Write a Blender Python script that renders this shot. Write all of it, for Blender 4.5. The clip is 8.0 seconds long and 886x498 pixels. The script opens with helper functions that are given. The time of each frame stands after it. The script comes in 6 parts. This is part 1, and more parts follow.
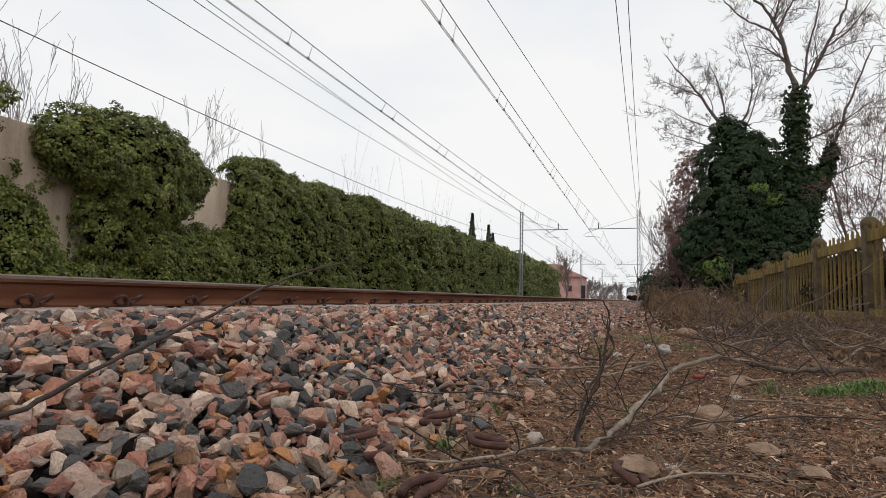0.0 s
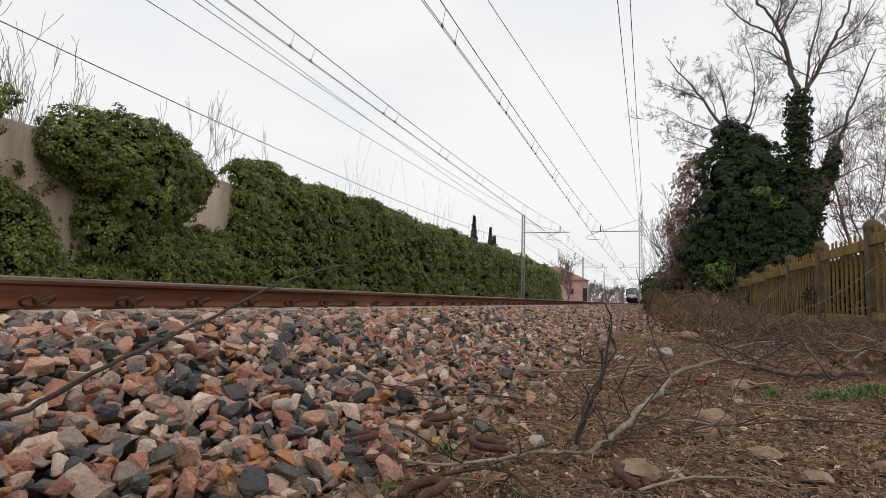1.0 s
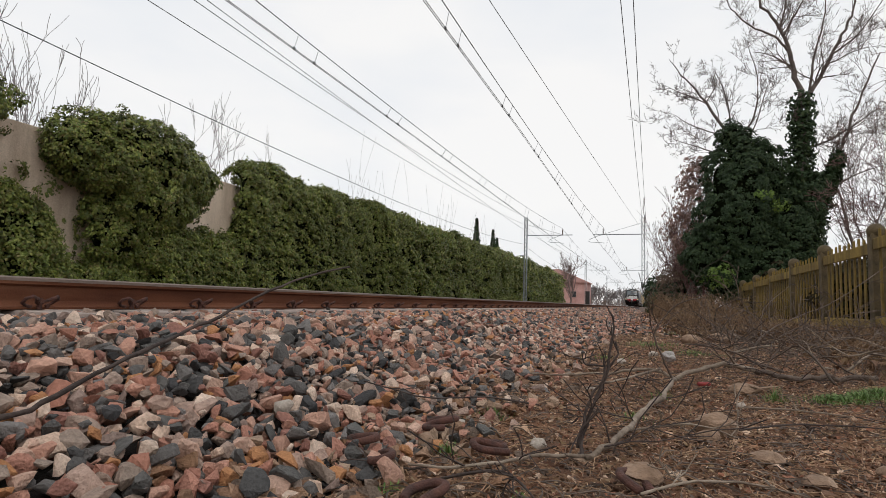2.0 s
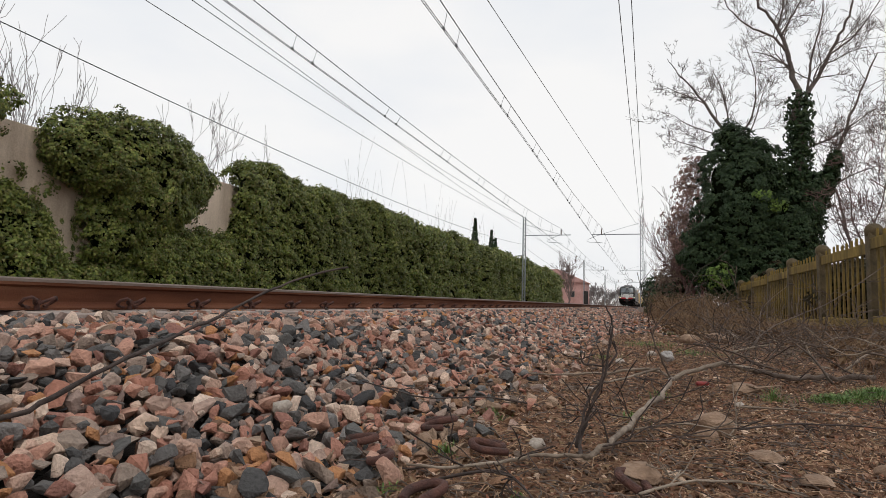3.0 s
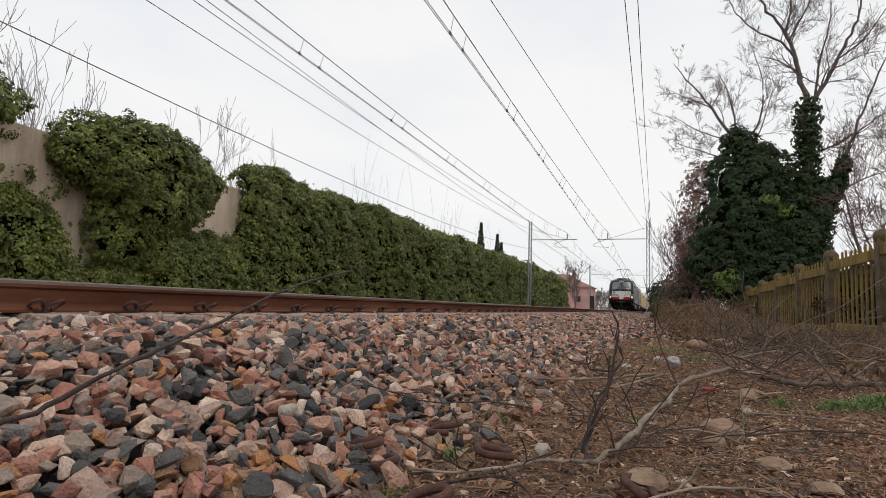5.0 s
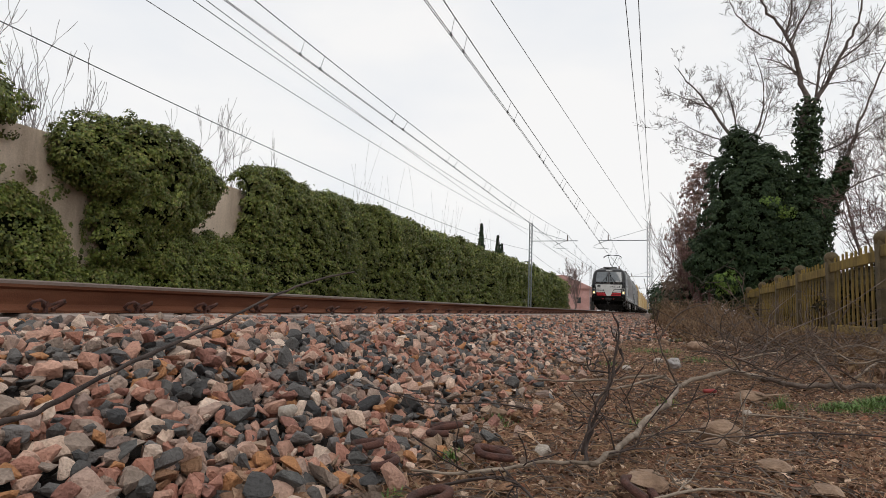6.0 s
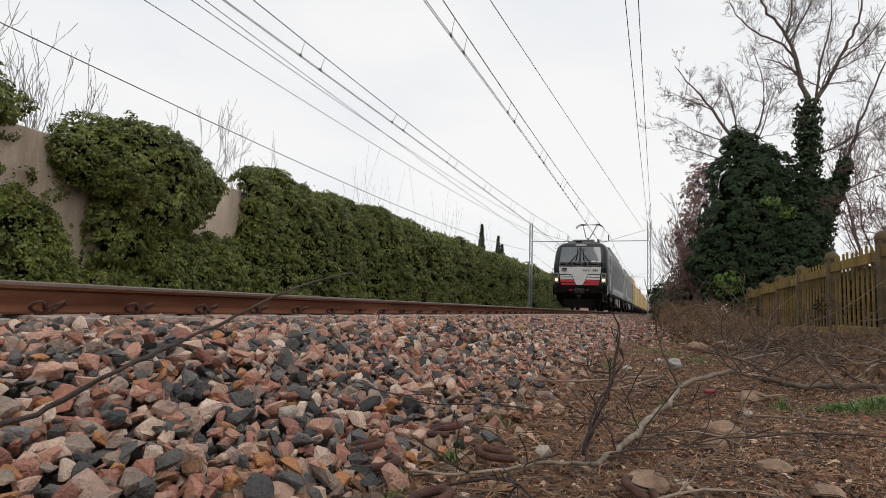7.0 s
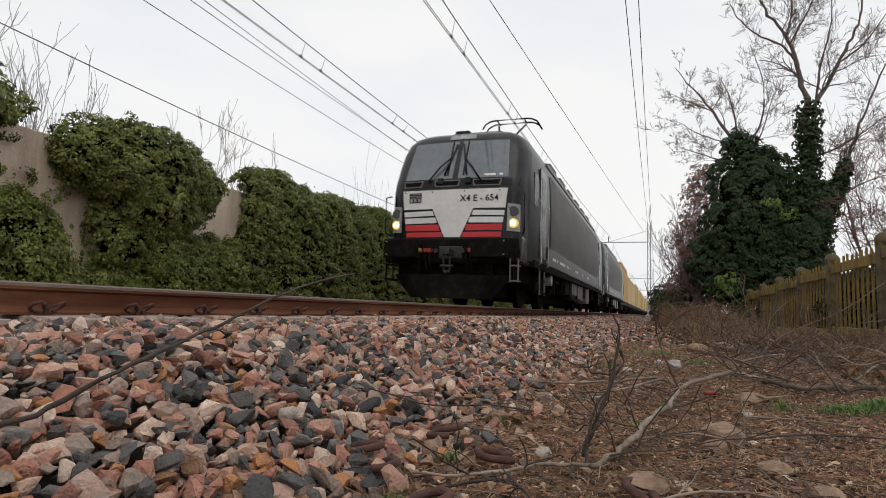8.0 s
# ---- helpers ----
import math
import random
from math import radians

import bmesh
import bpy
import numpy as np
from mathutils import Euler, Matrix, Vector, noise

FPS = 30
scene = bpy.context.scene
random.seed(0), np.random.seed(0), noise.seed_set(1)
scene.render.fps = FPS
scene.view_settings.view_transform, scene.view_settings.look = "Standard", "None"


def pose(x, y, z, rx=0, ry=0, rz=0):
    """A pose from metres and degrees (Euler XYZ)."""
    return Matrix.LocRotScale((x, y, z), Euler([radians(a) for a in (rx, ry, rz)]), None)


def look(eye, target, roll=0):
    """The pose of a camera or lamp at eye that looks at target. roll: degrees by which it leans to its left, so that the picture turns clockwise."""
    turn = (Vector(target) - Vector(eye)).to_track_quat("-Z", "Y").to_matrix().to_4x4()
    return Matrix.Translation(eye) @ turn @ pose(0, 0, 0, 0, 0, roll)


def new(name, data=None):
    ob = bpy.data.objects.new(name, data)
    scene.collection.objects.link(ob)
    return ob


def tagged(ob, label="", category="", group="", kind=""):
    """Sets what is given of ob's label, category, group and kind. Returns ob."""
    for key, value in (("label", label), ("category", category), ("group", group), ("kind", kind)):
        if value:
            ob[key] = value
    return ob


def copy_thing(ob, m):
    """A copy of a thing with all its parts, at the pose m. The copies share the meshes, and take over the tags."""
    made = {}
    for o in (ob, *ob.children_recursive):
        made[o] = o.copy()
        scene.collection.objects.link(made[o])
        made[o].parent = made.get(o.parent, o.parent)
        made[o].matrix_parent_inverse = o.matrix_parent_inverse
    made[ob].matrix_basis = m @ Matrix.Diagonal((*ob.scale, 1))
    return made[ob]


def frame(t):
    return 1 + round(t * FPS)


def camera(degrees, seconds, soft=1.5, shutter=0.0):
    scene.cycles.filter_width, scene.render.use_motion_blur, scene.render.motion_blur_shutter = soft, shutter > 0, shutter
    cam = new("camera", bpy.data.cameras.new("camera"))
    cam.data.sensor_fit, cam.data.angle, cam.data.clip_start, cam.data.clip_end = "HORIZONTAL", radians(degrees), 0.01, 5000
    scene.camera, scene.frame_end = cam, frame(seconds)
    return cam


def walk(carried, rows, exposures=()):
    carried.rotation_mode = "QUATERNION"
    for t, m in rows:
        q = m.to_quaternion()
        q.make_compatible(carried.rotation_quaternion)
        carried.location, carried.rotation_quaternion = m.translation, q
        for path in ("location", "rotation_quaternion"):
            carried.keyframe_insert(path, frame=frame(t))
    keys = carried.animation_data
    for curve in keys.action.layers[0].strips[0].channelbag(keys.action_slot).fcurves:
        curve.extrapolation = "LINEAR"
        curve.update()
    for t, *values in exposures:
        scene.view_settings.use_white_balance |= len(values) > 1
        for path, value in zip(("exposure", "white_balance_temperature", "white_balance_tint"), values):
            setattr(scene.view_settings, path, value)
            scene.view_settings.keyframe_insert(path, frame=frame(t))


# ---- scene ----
import itertools

# Metres. x to the right of the line, y along the track, z up from the path beside the ballast.
EYE = (0.0, 0.0, 0.42)
cam = camera(73.7, 8.0, soft=0.6, shutter=0.1)
# seconds, turn to the left, tilt upwards, lean (degrees)
TURNS = [
    (0.0, 18.971, 4.625, 1.192),
    (0.5, 18.912, 4.704, 1.274),
    (1.0, 19.148, 4.860, 1.342),
    (1.5, 19.442, 5.070, 1.619),
    (3.0, 19.247, 5.092, 1.522),
    (3.5, 19.748, 5.340, 1.748),
    (4.0, 19.839, 5.345, 1.750),
    (4.5, 19.808, 5.416, 1.718),
    (6.0, 19.864, 5.583, 1.864),
    (6.5, 19.867, 5.650, 1.784),
    (7.0, 19.904, 5.651, 1.789),
    (7.5, 19.872, 5.730, 1.781),
    (8.0, 19.918, 5.760, 1.860),
]


def aim(turn, tilt, lean):
    a, b = radians(turn), radians(tilt)
    way = Vector((-math.sin(a) * math.cos(b), math.cos(a) * math.cos(b), math.sin(b)))
    return look(EYE, Vector(EYE) + way * 10, lean)


walk(cam, [(t, aim(a, b, c)) for t, a, b, c in TURNS])

# ---- light ----
def make_world():
    w = bpy.data.worlds.new("overcast")
    scene.world = w
    w.use_nodes = True
    n, l = w.node_tree.nodes, w.node_tree.links
    n.clear()
    out, bg = n.new("ShaderNodeOutputWorld"), n.new("ShaderNodeBackground")
    sky = n.new("ShaderNodeTexSky")
    sky.sky_type, sky.sun_disc = "NISHITA", False
    sky.sun_elevation, sky.sun_rotation = radians(48), radians(150)
    sky.air_density, sky.dust_density = 1.0, 4.0
    co, nz, ramp, mix = n.new("ShaderNodeTexCoord"), n.new("ShaderNodeTexNoise"), n.new("ShaderNodeValToRGB"), n.new("ShaderNodeMix")
    mp = n.new("ShaderNodeMapping")
    mp.inputs["Scale"].default_value = (1.0, 1.0, 2.6)
    nz.inputs["Scale"].default_value, nz.inputs["Detail"].default_value, nz.inputs["Roughness"].default_value = 1.7, 5, 0.5
    e = ramp.color_ramp.elements
    e[0].position, e[0].color = 0.34, (8.3, 8.65, 9.15, 1)
    e[1].position, e[1].color = 0.62, (9.9, 9.8, 9.7, 1)
    mix.data_type = "RGBA"
    mix.inputs[0].default_value = 0.93
    l.new(co.outputs["Generated"], mp.inputs["Vector"])
    l.new(mp.outputs["Vector"], nz.inputs["Vector"])
    l.new(nz.outputs["Fac"], ramp.inputs["Fac"])
    l.new(sky.outputs["Color"], mix.inputs[6])
    l.new(ramp.outputs["Color"], mix.inputs[7])
    l.new(mix.outputs[2], bg.inputs["Color"])
    bg.inputs["Strength"].default_value = 0.1
    l.new(bg.outputs["Background"], out.inputs["Surface"])


make_world()
sun = new("sun", bpy.data.lights.new("sun", "SUN"))
sun.data.energy, sun.data.angle, sun.data.color = 0.6, radians(35), (1.0, 0.96, 0.9)
sun.matrix_world = look((0, 0, 30), (-8, 14, 0))
scene.view_settings.exposure = 0.0


# ---- materials ----
def mat(name, colors, scale=8.0, rough=0.8, bump=0.0, fine=None, metal=0.0, island=False, spread=0.25, streak=None, spec=0.5, emit=None, coat=0.0):
    """A mottled material: two scales of noise over a ramp of colours; island: each loose piece takes its own colour of the ramp."""
    m = bpy.data.materials.new(name)
    m.use_nodes = True
    n, l = m.node_tree.nodes, m.node_tree.links
    b = n["Principled BSDF"]
    co = n.new("ShaderNodeTexCoord")
    vec = co.outputs["Object"]
    if streak:
        mp = n.new("ShaderNodeMapping")
        mp.inputs["Scale"].default_value = streak
        l.new(vec, mp.inputs["Vector"])
        vec = mp.outputs["Vector"]
    nz = n.new("ShaderNodeTexNoise")
    nz.inputs["Scale"].default_value, nz.inputs["Detail"].default_value, nz.inputs["Roughness"].default_value = scale, 6, 0.62
    l.new(vec, nz.inputs["Vector"])
    fz = n.new("ShaderNodeTexNoise")
    fz.inputs["Scale"].default_value, fz.inputs["Detail"].default_value = fine or scale * 9, 4
    l.new(co.outputs["Object"], fz.inputs["Vector"])
    ramp = n.new("ShaderNodeValToRGB")
    el = ramp.color_ramp.elements
    k = len(colors)
    while len(el) < k:
        el.new(0.5)
    lo, hi = (0.0, 1.0) if island else (0.3, 0.7)
    for i, c in enumerate(colors):
        el[i].position, el[i].color = lo + (hi - lo) * (i / (k - 1) if k > 1 else 0), (*c, 1)
    if island:
        g, oi, ad, fr = n.new("ShaderNodeNewGeometry"), n.new("ShaderNodeObjectInfo"), n.new("ShaderNodeMath"), n.new("ShaderNodeMath")
        ad.operation, fr.operation = "ADD", "FRACT"
        l.new(g.outputs["Random Per Island"], ad.inputs[0])
        l.new(oi.outputs["Random"], ad.inputs[1])
        l.new(ad.outputs[0], fr.inputs[0])
        l.new(fr.outputs[0], ramp.inputs["Fac"])
        ramp.color_ramp.interpolation = "CONSTANT" if island == "constant" else "LINEAR"
    else:
        l.new(nz.outputs["Fac"], ramp.inputs["Fac"])
    # fine grain on top
    sm = n.new("ShaderNodeMath")
    sm.operation = "ADD"
    l.new(nz.outputs["Fac"], sm.inputs[0])
    l.new(fz.outputs["Fac"], sm.inputs[1])
    mr = n.new("ShaderNodeMapRange")
    mr.inputs["From Min"].default_value, mr.inputs["From Max"].default_value = 0.6, 1.4
    mr.inputs["To Min"].default_value, mr.inputs["To Max"].default_value = 1 - spread, 1 + spread
    l.new(sm.outputs[0], mr.inputs["Value"])
    mul = n.new("ShaderNodeMix")
    mul.data_type, mul.blend_type = "RGBA", "MULTIPLY"
    mul.inputs[0].default_value = 1.0
    cc = n.new("ShaderNodeCombineColor")
    for k2 in range(3):
        l.new(mr.outputs[0], cc.inputs[k2])
    l.new(ramp.outputs["Color"], mul.inputs[6])
    l.new(cc.outputs["Color"], mul.inputs[7])
    l.new(mul.outputs[2], b.inputs["Base Color"])
    b.inputs["Roughness"].default_value, b.inputs["Metallic"].default_value = rough, metal
    b.inputs["Specular IOR Level"].default_value = spec
    b.inputs["Coat Weight"].default_value = coat
    if bump:
        bp = n.new("ShaderNodeBump")
        bp.inputs["Strength"].default_value, bp.inputs["Distance"].default_value = min(1.0, bump), 0.01
        l.new(sm.outputs[0], bp.inputs["Height"])
        l.new(bp.outputs["Normal"], b.inputs["Normal"])
    if emit:
        b.inputs["Emission Color"].default_value, b.inputs["Emission Strength"].default_value = (*emit[0], 1), emit[1]
    return m


STONES = [(0.437, 0.240, 0.176), (0.115, 0.108, 0.103), (0.501, 0.330, 0.254), (0.071, 0.069, 0.068), (0.564, 0.410, 0.316), (0.340, 0.160, 0.113), (0.179, 0.166, 0.158), (0.436, 0.234, 0.170), (0.091, 0.087, 0.084), (0.616, 0.475, 0.381), (0.270, 0.134, 0.105),
          (0.053, 0.052, 0.053), (0.398, 0.192, 0.090), (0.277, 0.214, 0.173), (0.463, 0.274, 0.204), (0.318, 0.235, 0.189), (0.399, 0.197, 0.144), (0.138, 0.128, 0.121), (0.237, 0.170, 0.142), (0.104, 0.100, 0.095), (0.377, 0.263, 0.211), (0.160, 0.151, 0.144)]
M_STONE = mat("crushed_stone", STONES, scale=26, rough=0.9, bump=0.8, fine=150, island="constant", spread=0.38, spec=0.2)
# bed under the stones, near-black to paint the shade in their gaps
M_BEDSHADE = mat("ballast_bed_shade", [(0.010, 0.008, 0.007), (0.035, 0.026, 0.021)], scale=30, rough=0.95, bump=1.0)
M_DIRT = mat("dirt", [(0.066, 0.029, 0.014), (0.150, 0.068, 0.033), (0.235, 0.118, 0.062)], scale=5.5, rough=0.95, bump=1.0, fine=140, spread=0.5)
M_PEBBLE = mat("pebble", [(0.330, 0.180, 0.105), (0.150, 0.080, 0.048), (0.480, 0.315, 0.205), (0.270, 0.115, 0.066), (0.600, 0.430, 0.310), (0.110, 0.078, 0.058), (0.240, 0.130, 0.080), (0.380, 0.190, 0.120)], scale=30, rough=0.9, bump=0.5, island="constant", spread=0.35)
M_RUST = mat("rusty_rail_steel", [(0.080, 0.027, 0.014), (0.120, 0.044, 0.022), (0.165, 0.072, 0.040)], scale=3, rough=0.85, bump=0.35, fine=120, streak=(1, 0.25, 2), spec=0.2)
M_RAILHEAD = mat("worn_rail_head", [(0.148, 0.107, 0.086), (0.211, 0.163, 0.137)], scale=4, rough=0.5, metal=0.3, streak=(3, 0.1, 3))
M_RUSTDARK = mat("dark_rust", [(0.035, 0.018, 0.014), (0.075, 0.03, 0.022), (0.11, 0.045, 0.03)], scale=25, rough=0.85, bump=0.5)
M_CONCRETE = mat("weathered_concrete", [(0.440, 0.338, 0.248), (0.640, 0.518, 0.400), (0.750, 0.622, 0.492)], scale=0.7, rough=0.92, bump=0.35, fine=45, streak=(1.6, 1.6, 0.35))
M_SLEEPER = mat("concrete_sleeper", [(0.24, 0.19, 0.165), (0.33, 0.27, 0.235)], scale=6, rough=0.92, bump=0.4)
# besides each leaf's own tone, broad mottling paints highlights and shaded hollows
M_IVY = mat("ivy_leaves", [(0.054, 0.080, 0.015), (0.101, 0.132, 0.024), (0.155, 0.185, 0.035), (0.068, 0.100, 0.020), (0.256, 0.269, 0.065), (0.129, 0.156, 0.032), (0.078, 0.108, 0.022), (0.176, 0.194, 0.044), (0.150, 0.125, 0.042), (0.085, 0.100, 0.022)], scale=0.9, fine=3.1, rough=0.45, island=True, spread=0.62, spec=0.3)
M_IVYDARK = mat("dark_ivy_leaves", [(0.016, 0.032, 0.013), (0.030, 0.052, 0.020), (0.020, 0.040, 0.016), (0.052, 0.076, 0.028)], scale=3, rough=0.5, island=True, spread=0.3, spec=0.2)
# near-black: stands in for the shade deep between the leaves
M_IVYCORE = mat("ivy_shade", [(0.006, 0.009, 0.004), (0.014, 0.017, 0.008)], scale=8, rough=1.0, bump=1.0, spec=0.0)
M_BARK = mat("grey_bark", [(0.114, 0.082, 0.061), (0.211, 0.164, 0.124), (0.317, 0.260, 0.204)], scale=9, rough=0.9, bump=0.8, fine=70)
M_TWIG = mat("dark_twig", [(0.027, 0.018, 0.015), (0.051, 0.035, 0.029), (0.072, 0.051, 0.042)], scale=14, rough=0.85, bump=0.5)
M_DRY = mat("dry_stems", [(0.190, 0.105, 0.060), (0.290, 0.175, 0.102), (0.110, 0.056, 0.036), (0.400, 0.265, 0.160), (0.230, 0.120, 0.072)], scale=10, rough=0.9, island=True)
M_SCRUB = mat("dry_bramble_stems", [(0.150, 0.092, 0.056), (0.215, 0.140, 0.085), (0.095, 0.060, 0.038), (0.270, 0.185, 0.112), (0.170, 0.106, 0.064)], scale=10, rough=0.95, island=True, spec=0.15)
M_GRASS = mat("fresh_grass", [(0.062, 0.125, 0.022), (0.098, 0.178, 0.038), (0.150, 0.215, 0.055)], scale=5, rough=0.6, island=True)
M_FENCE = mat("mossy_ochre_concrete", [(0.080, 0.054, 0.014), (0.192, 0.126, 0.025), (0.295, 0.198, 0.038)], scale=2.5, rough=0.92, bump=0.6, fine=50, streak=(2, 2, 0.5))
M_FENCEPOST = mat("mossy_dark_concrete", [(0.048, 0.036, 0.019), (0.095, 0.069, 0.034), (0.138, 0.102, 0.052)], scale=4, rough=0.92, bump=0.7, fine=50)
M_STEEL = mat("galvanised_steel", [(0.23, 0.25, 0.26), (0.34, 0.36, 0.37)], scale=5, rough=0.55, metal=0.6)
M_WIRE = mat("dull_copper_wire", [(0.112, 0.120, 0.128), (0.176, 0.184, 0.192)], scale=5, rough=0.6, metal=0.4)
M_INSUL = mat("brown_porcelain", [(0.09, 0.05, 0.04), (0.12, 0.07, 0.05)], scale=5, rough=0.25)


# ---- helpers for meshes ----
def part(name, bm, material, parent=None, label="", smooth=None):
    """Links a bmesh as one object under a thing or a part."""
    me = bpy.data.meshes.new(name)
    bmesh.ops.recalc_face_normals(bm, faces=bm.faces)
    bm.to_mesh(me)
    bm.free()
    me.materials.append(material)
    if smooth:
        me.shade_smooth()
        me.set_sharp_from_angle(angle=radians(smooth))
    ob = new(name, me)
    if parent:
        ob.parent = parent
    if label:
        ob["label"] = label
    return ob


def soup(name, verts, faces, material, parent=None, smooth=False):
    """Links vertices and faces from arrays as one object."""
    me = bpy.data.meshes.new(name)
    me.from_pydata(np.asarray(verts).tolist(), [], np.asarray(faces).tolist() if not isinstance(faces, list) else faces)
    me.materials.append(material)
    if smooth:
        me.shade_smooth()
    ob = new(name, me)
    if parent:
        ob.parent = parent
    return ob


def empty(name, m=None):
    ob = new(name)
    ob.empty_display_size = 0.2
    if m is not None:
        ob.matrix_basis = m
    return ob


def add_box(bm, x0, x1, y0, y1, z0, z1, bevel=0.0):
    r = bmesh.ops.create_cube(bm, size=1.0, matrix=Matrix.LocRotScale(((x0 + x1) / 2, (y0 + y1) / 2, (z0 + z1) / 2), None, (x1 - x0, y1 - y0, z1 - z0)))
    if bevel:
        bmesh.ops.bevel(bm, geom=list({e for v in r["verts"] for e in v.link_edges}), offset=bevel, segments=2, affect="EDGES", profile=0.6)
    return bm


def box(x0, x1, y0, y1, z0, z1, bevel=0.0):
    return add_box(bmesh.new(), x0, x1, y0, y1, z0, z1, bevel)


def add_rod(bm, a, b, r, sides=8, r2=None):
    a, b = Vector(a), Vector(b)
    d = b - a
    m = Matrix.Translation((a + b) / 2) @ d.to_track_quat("Z", "Y").to_matrix().to_4x4()
    bmesh.ops.create_cone(bm, cap_ends=True, segments=sides, radius1=r, radius2=r if r2 is None else r2, depth=d.length, matrix=m)
    return bm


def extrude(outline, y0, y1, n=1):
    """A profile in x, z drawn along y."""
    bm = bmesh.new()
    rings = [[bm.verts.new((x, y0 + (y1 - y0) * i / n, z)) for x, z in outline] for i in range(n + 1)]
    k = len(outline)
    for a, b in zip(rings, rings[1:]):
        for i in range(k):
            bm.faces.new((a[i], a[(i + 1) % k], b[(i + 1) % k], b[i]))
    bm.faces.new(rings[0])
    bm.faces.new(rings[-1][::-1])
    return bm


def tubes(paths, sides=4):
    """Tubes along paths of (points, radii), as arrays of vertices and faces."""
    V, F, o = [], [], 0
    for pts, rad in paths:
        pts = np.asarray(pts, float)
        n = len(pts)
        tan = np.gradient(pts, axis=0)
        tan /= np.linalg.norm(tan, axis=1)[:, None] + 1e-9
        ref = np.array((0.0, 0.0, 1.0)) if abs(tan[0, 2]) < 0.8 else np.array((1.0, 0.0, 0.0))
        u = np.cross(tan, ref)
        u /= np.linalg.norm(u, axis=1)[:, None] + 1e-9
        w = np.cross(tan, u)
        for i in range(n):
            for k in range(sides):
                a = 2 * math.pi * k / sides
                V.append(pts[i] + rad[i] * (u[i] * math.cos(a) + w[i] * math.sin(a)))
        for i in range(n - 1):
            for k in range(sides):
                k2 = (k + 1) % sides
                F.append((o + i * sides + k, o + i * sides + k2, o + (i + 1) * sides + k2, o + (i + 1) * sides + k))
        F.append(tuple(o + k for k in range(sides))[::-1])
        F.append(tuple(o + (n - 1) * sides + k for k in range(sides)))
        o += n * sides
    return np.array(V), F


def leaf_arrays(P, N, size, rng, fold=0.25):
    """Folded four-cornered leaves at P, facing about N."""
    n = len(P)
    N = N + rng.normal(0, 0.55, (n, 3))
    N /= np.linalg.norm(N, axis=1)[:, None]
    T = np.cross(N, rng.normal(0, 1, (n, 3)) + (0, 0, 1.2))
    T /= np.linalg.norm(T, axis=1)[:, None]
    B = np.cross(N, T)
    s = (size * rng.uniform(0.6, 1.35, n))[:, None]
    a, b = P - B * s * 0.5, P + B * s * 0.6
    c, d = P + T * s * 0.45 - N * s * fold, P - T * s * 0.45 - N * s * fold
    V = np.stack([a, c, b, d], 1).reshape(-1, 3)
    i = np.arange(n)[:, None] * 4
    F = np.concatenate([i + [[0, 1, 2]], i + [[0, 2, 3]]], 0)
    return V, F


def clumps(rng, C, N, per, rc):
    """Leaf places and facings in domed tufts round the points C, which face N."""
    n = len(C) * per
    k = np.repeat(np.arange(len(C)), per)
    d = rng.normal(0, 1, (n, 3)) + N[k] * 1.1 + (0, 0, 0.45)
    d /= np.linalg.norm(d, axis=1)[:, None]
    r = (np.asarray(rc) * np.ones(len(C)))[k] * rng.uniform(0.7, 1.05, n)
    P = C[k] + d * r[:, None] * (1.0, 1.0, 0.8)
    return P, d + N[k] * 0.5 + (0, 0, 0.35)


def branch_paths(rng, start, way, length, radius, depth, out, spread=0.6, up=0.15, wobble=0.16, kids=(3, 6), least=0.004, shrink=0.62):
    """A branching tree as a list of tapered paths."""
    n = max(4, int(length / 0.35) + 2) if depth > 1 else (4 if depth else 3)
    p, d = np.array(start, float), np.array(way, float)
    d /= np.linalg.norm(d)
    pts, rad, dirs = [p.copy()], [radius], [d.copy()]
    for i in range(n):
        d = d + rng.normal(0, wobble, 3) + (0, 0, up * 0.35)
        d /= np.linalg.norm(d)
        p = p + d * length / n
        pts.append(p.copy())
        rad.append(max(least, radius * (1 - 0.72 * (i + 1) / n)))
        dirs.append(d.copy())
    out.append((pts, rad))
    if depth <= 0:
        return
    for _ in range(rng.integers(kids[0], kids[1] + 1)):
        k = int(rng.integers(max(1, n // 4), n + 1))
        side = np.cross(dirs[k], rng.normal(0, 1, 3))
        side /= np.linalg.norm(side) + 1e-9
        w = dirs[k] * (1 - spread * 0.45) + side * spread + np.array((0, 0, up))
        branch_paths(rng, pts[k], w, length * shrink * rng.uniform(0.7, 1.15), max(least, rad[k] * 0.62), depth - 1, out, spread, up, wobble, kids, least, shrink)


def knob_path(pts, r0, r1, crook=0.42):
    """A crooked branch through the given points."""
    p = np.array(pts, float)
    t = np.linspace(0, len(p) - 1, (len(p) - 1) * 5 + 1)
    i = np.minimum(t.astype(int), len(p) - 2)
    f = (t - i)[:, None]
    a, b, c, d = p[np.maximum(i - 1, 0)], p[i], p[i + 1], p[np.minimum(i + 2, len(p) - 1)]
    q = 0.5 * (2 * b + (c - a) * f + (2 * a - 5 * b + 4 * c - d) * f ** 2 + (3 * b - a - 3 * c + d) * f ** 3)
    k = np.linspace(0, 1, len(q))
    w = np.random.default_rng(len(q) + int(1e5 * r0)).normal(0, 1, (len(q), 3))
    w[0] = w[-1] = 0
    q = q + w * (crook * (r0 + r1) / 2)
    rad = (r0 + (r1 - r0) * k) * (1 + 0.10 * np.sin(k * 37) + 0.06 * np.sin(k * 91))
    return q, rad


# ---- ground and ballast ----
TRACK, TRACK_2, RAIL = -3.93, -7.50, 0.49


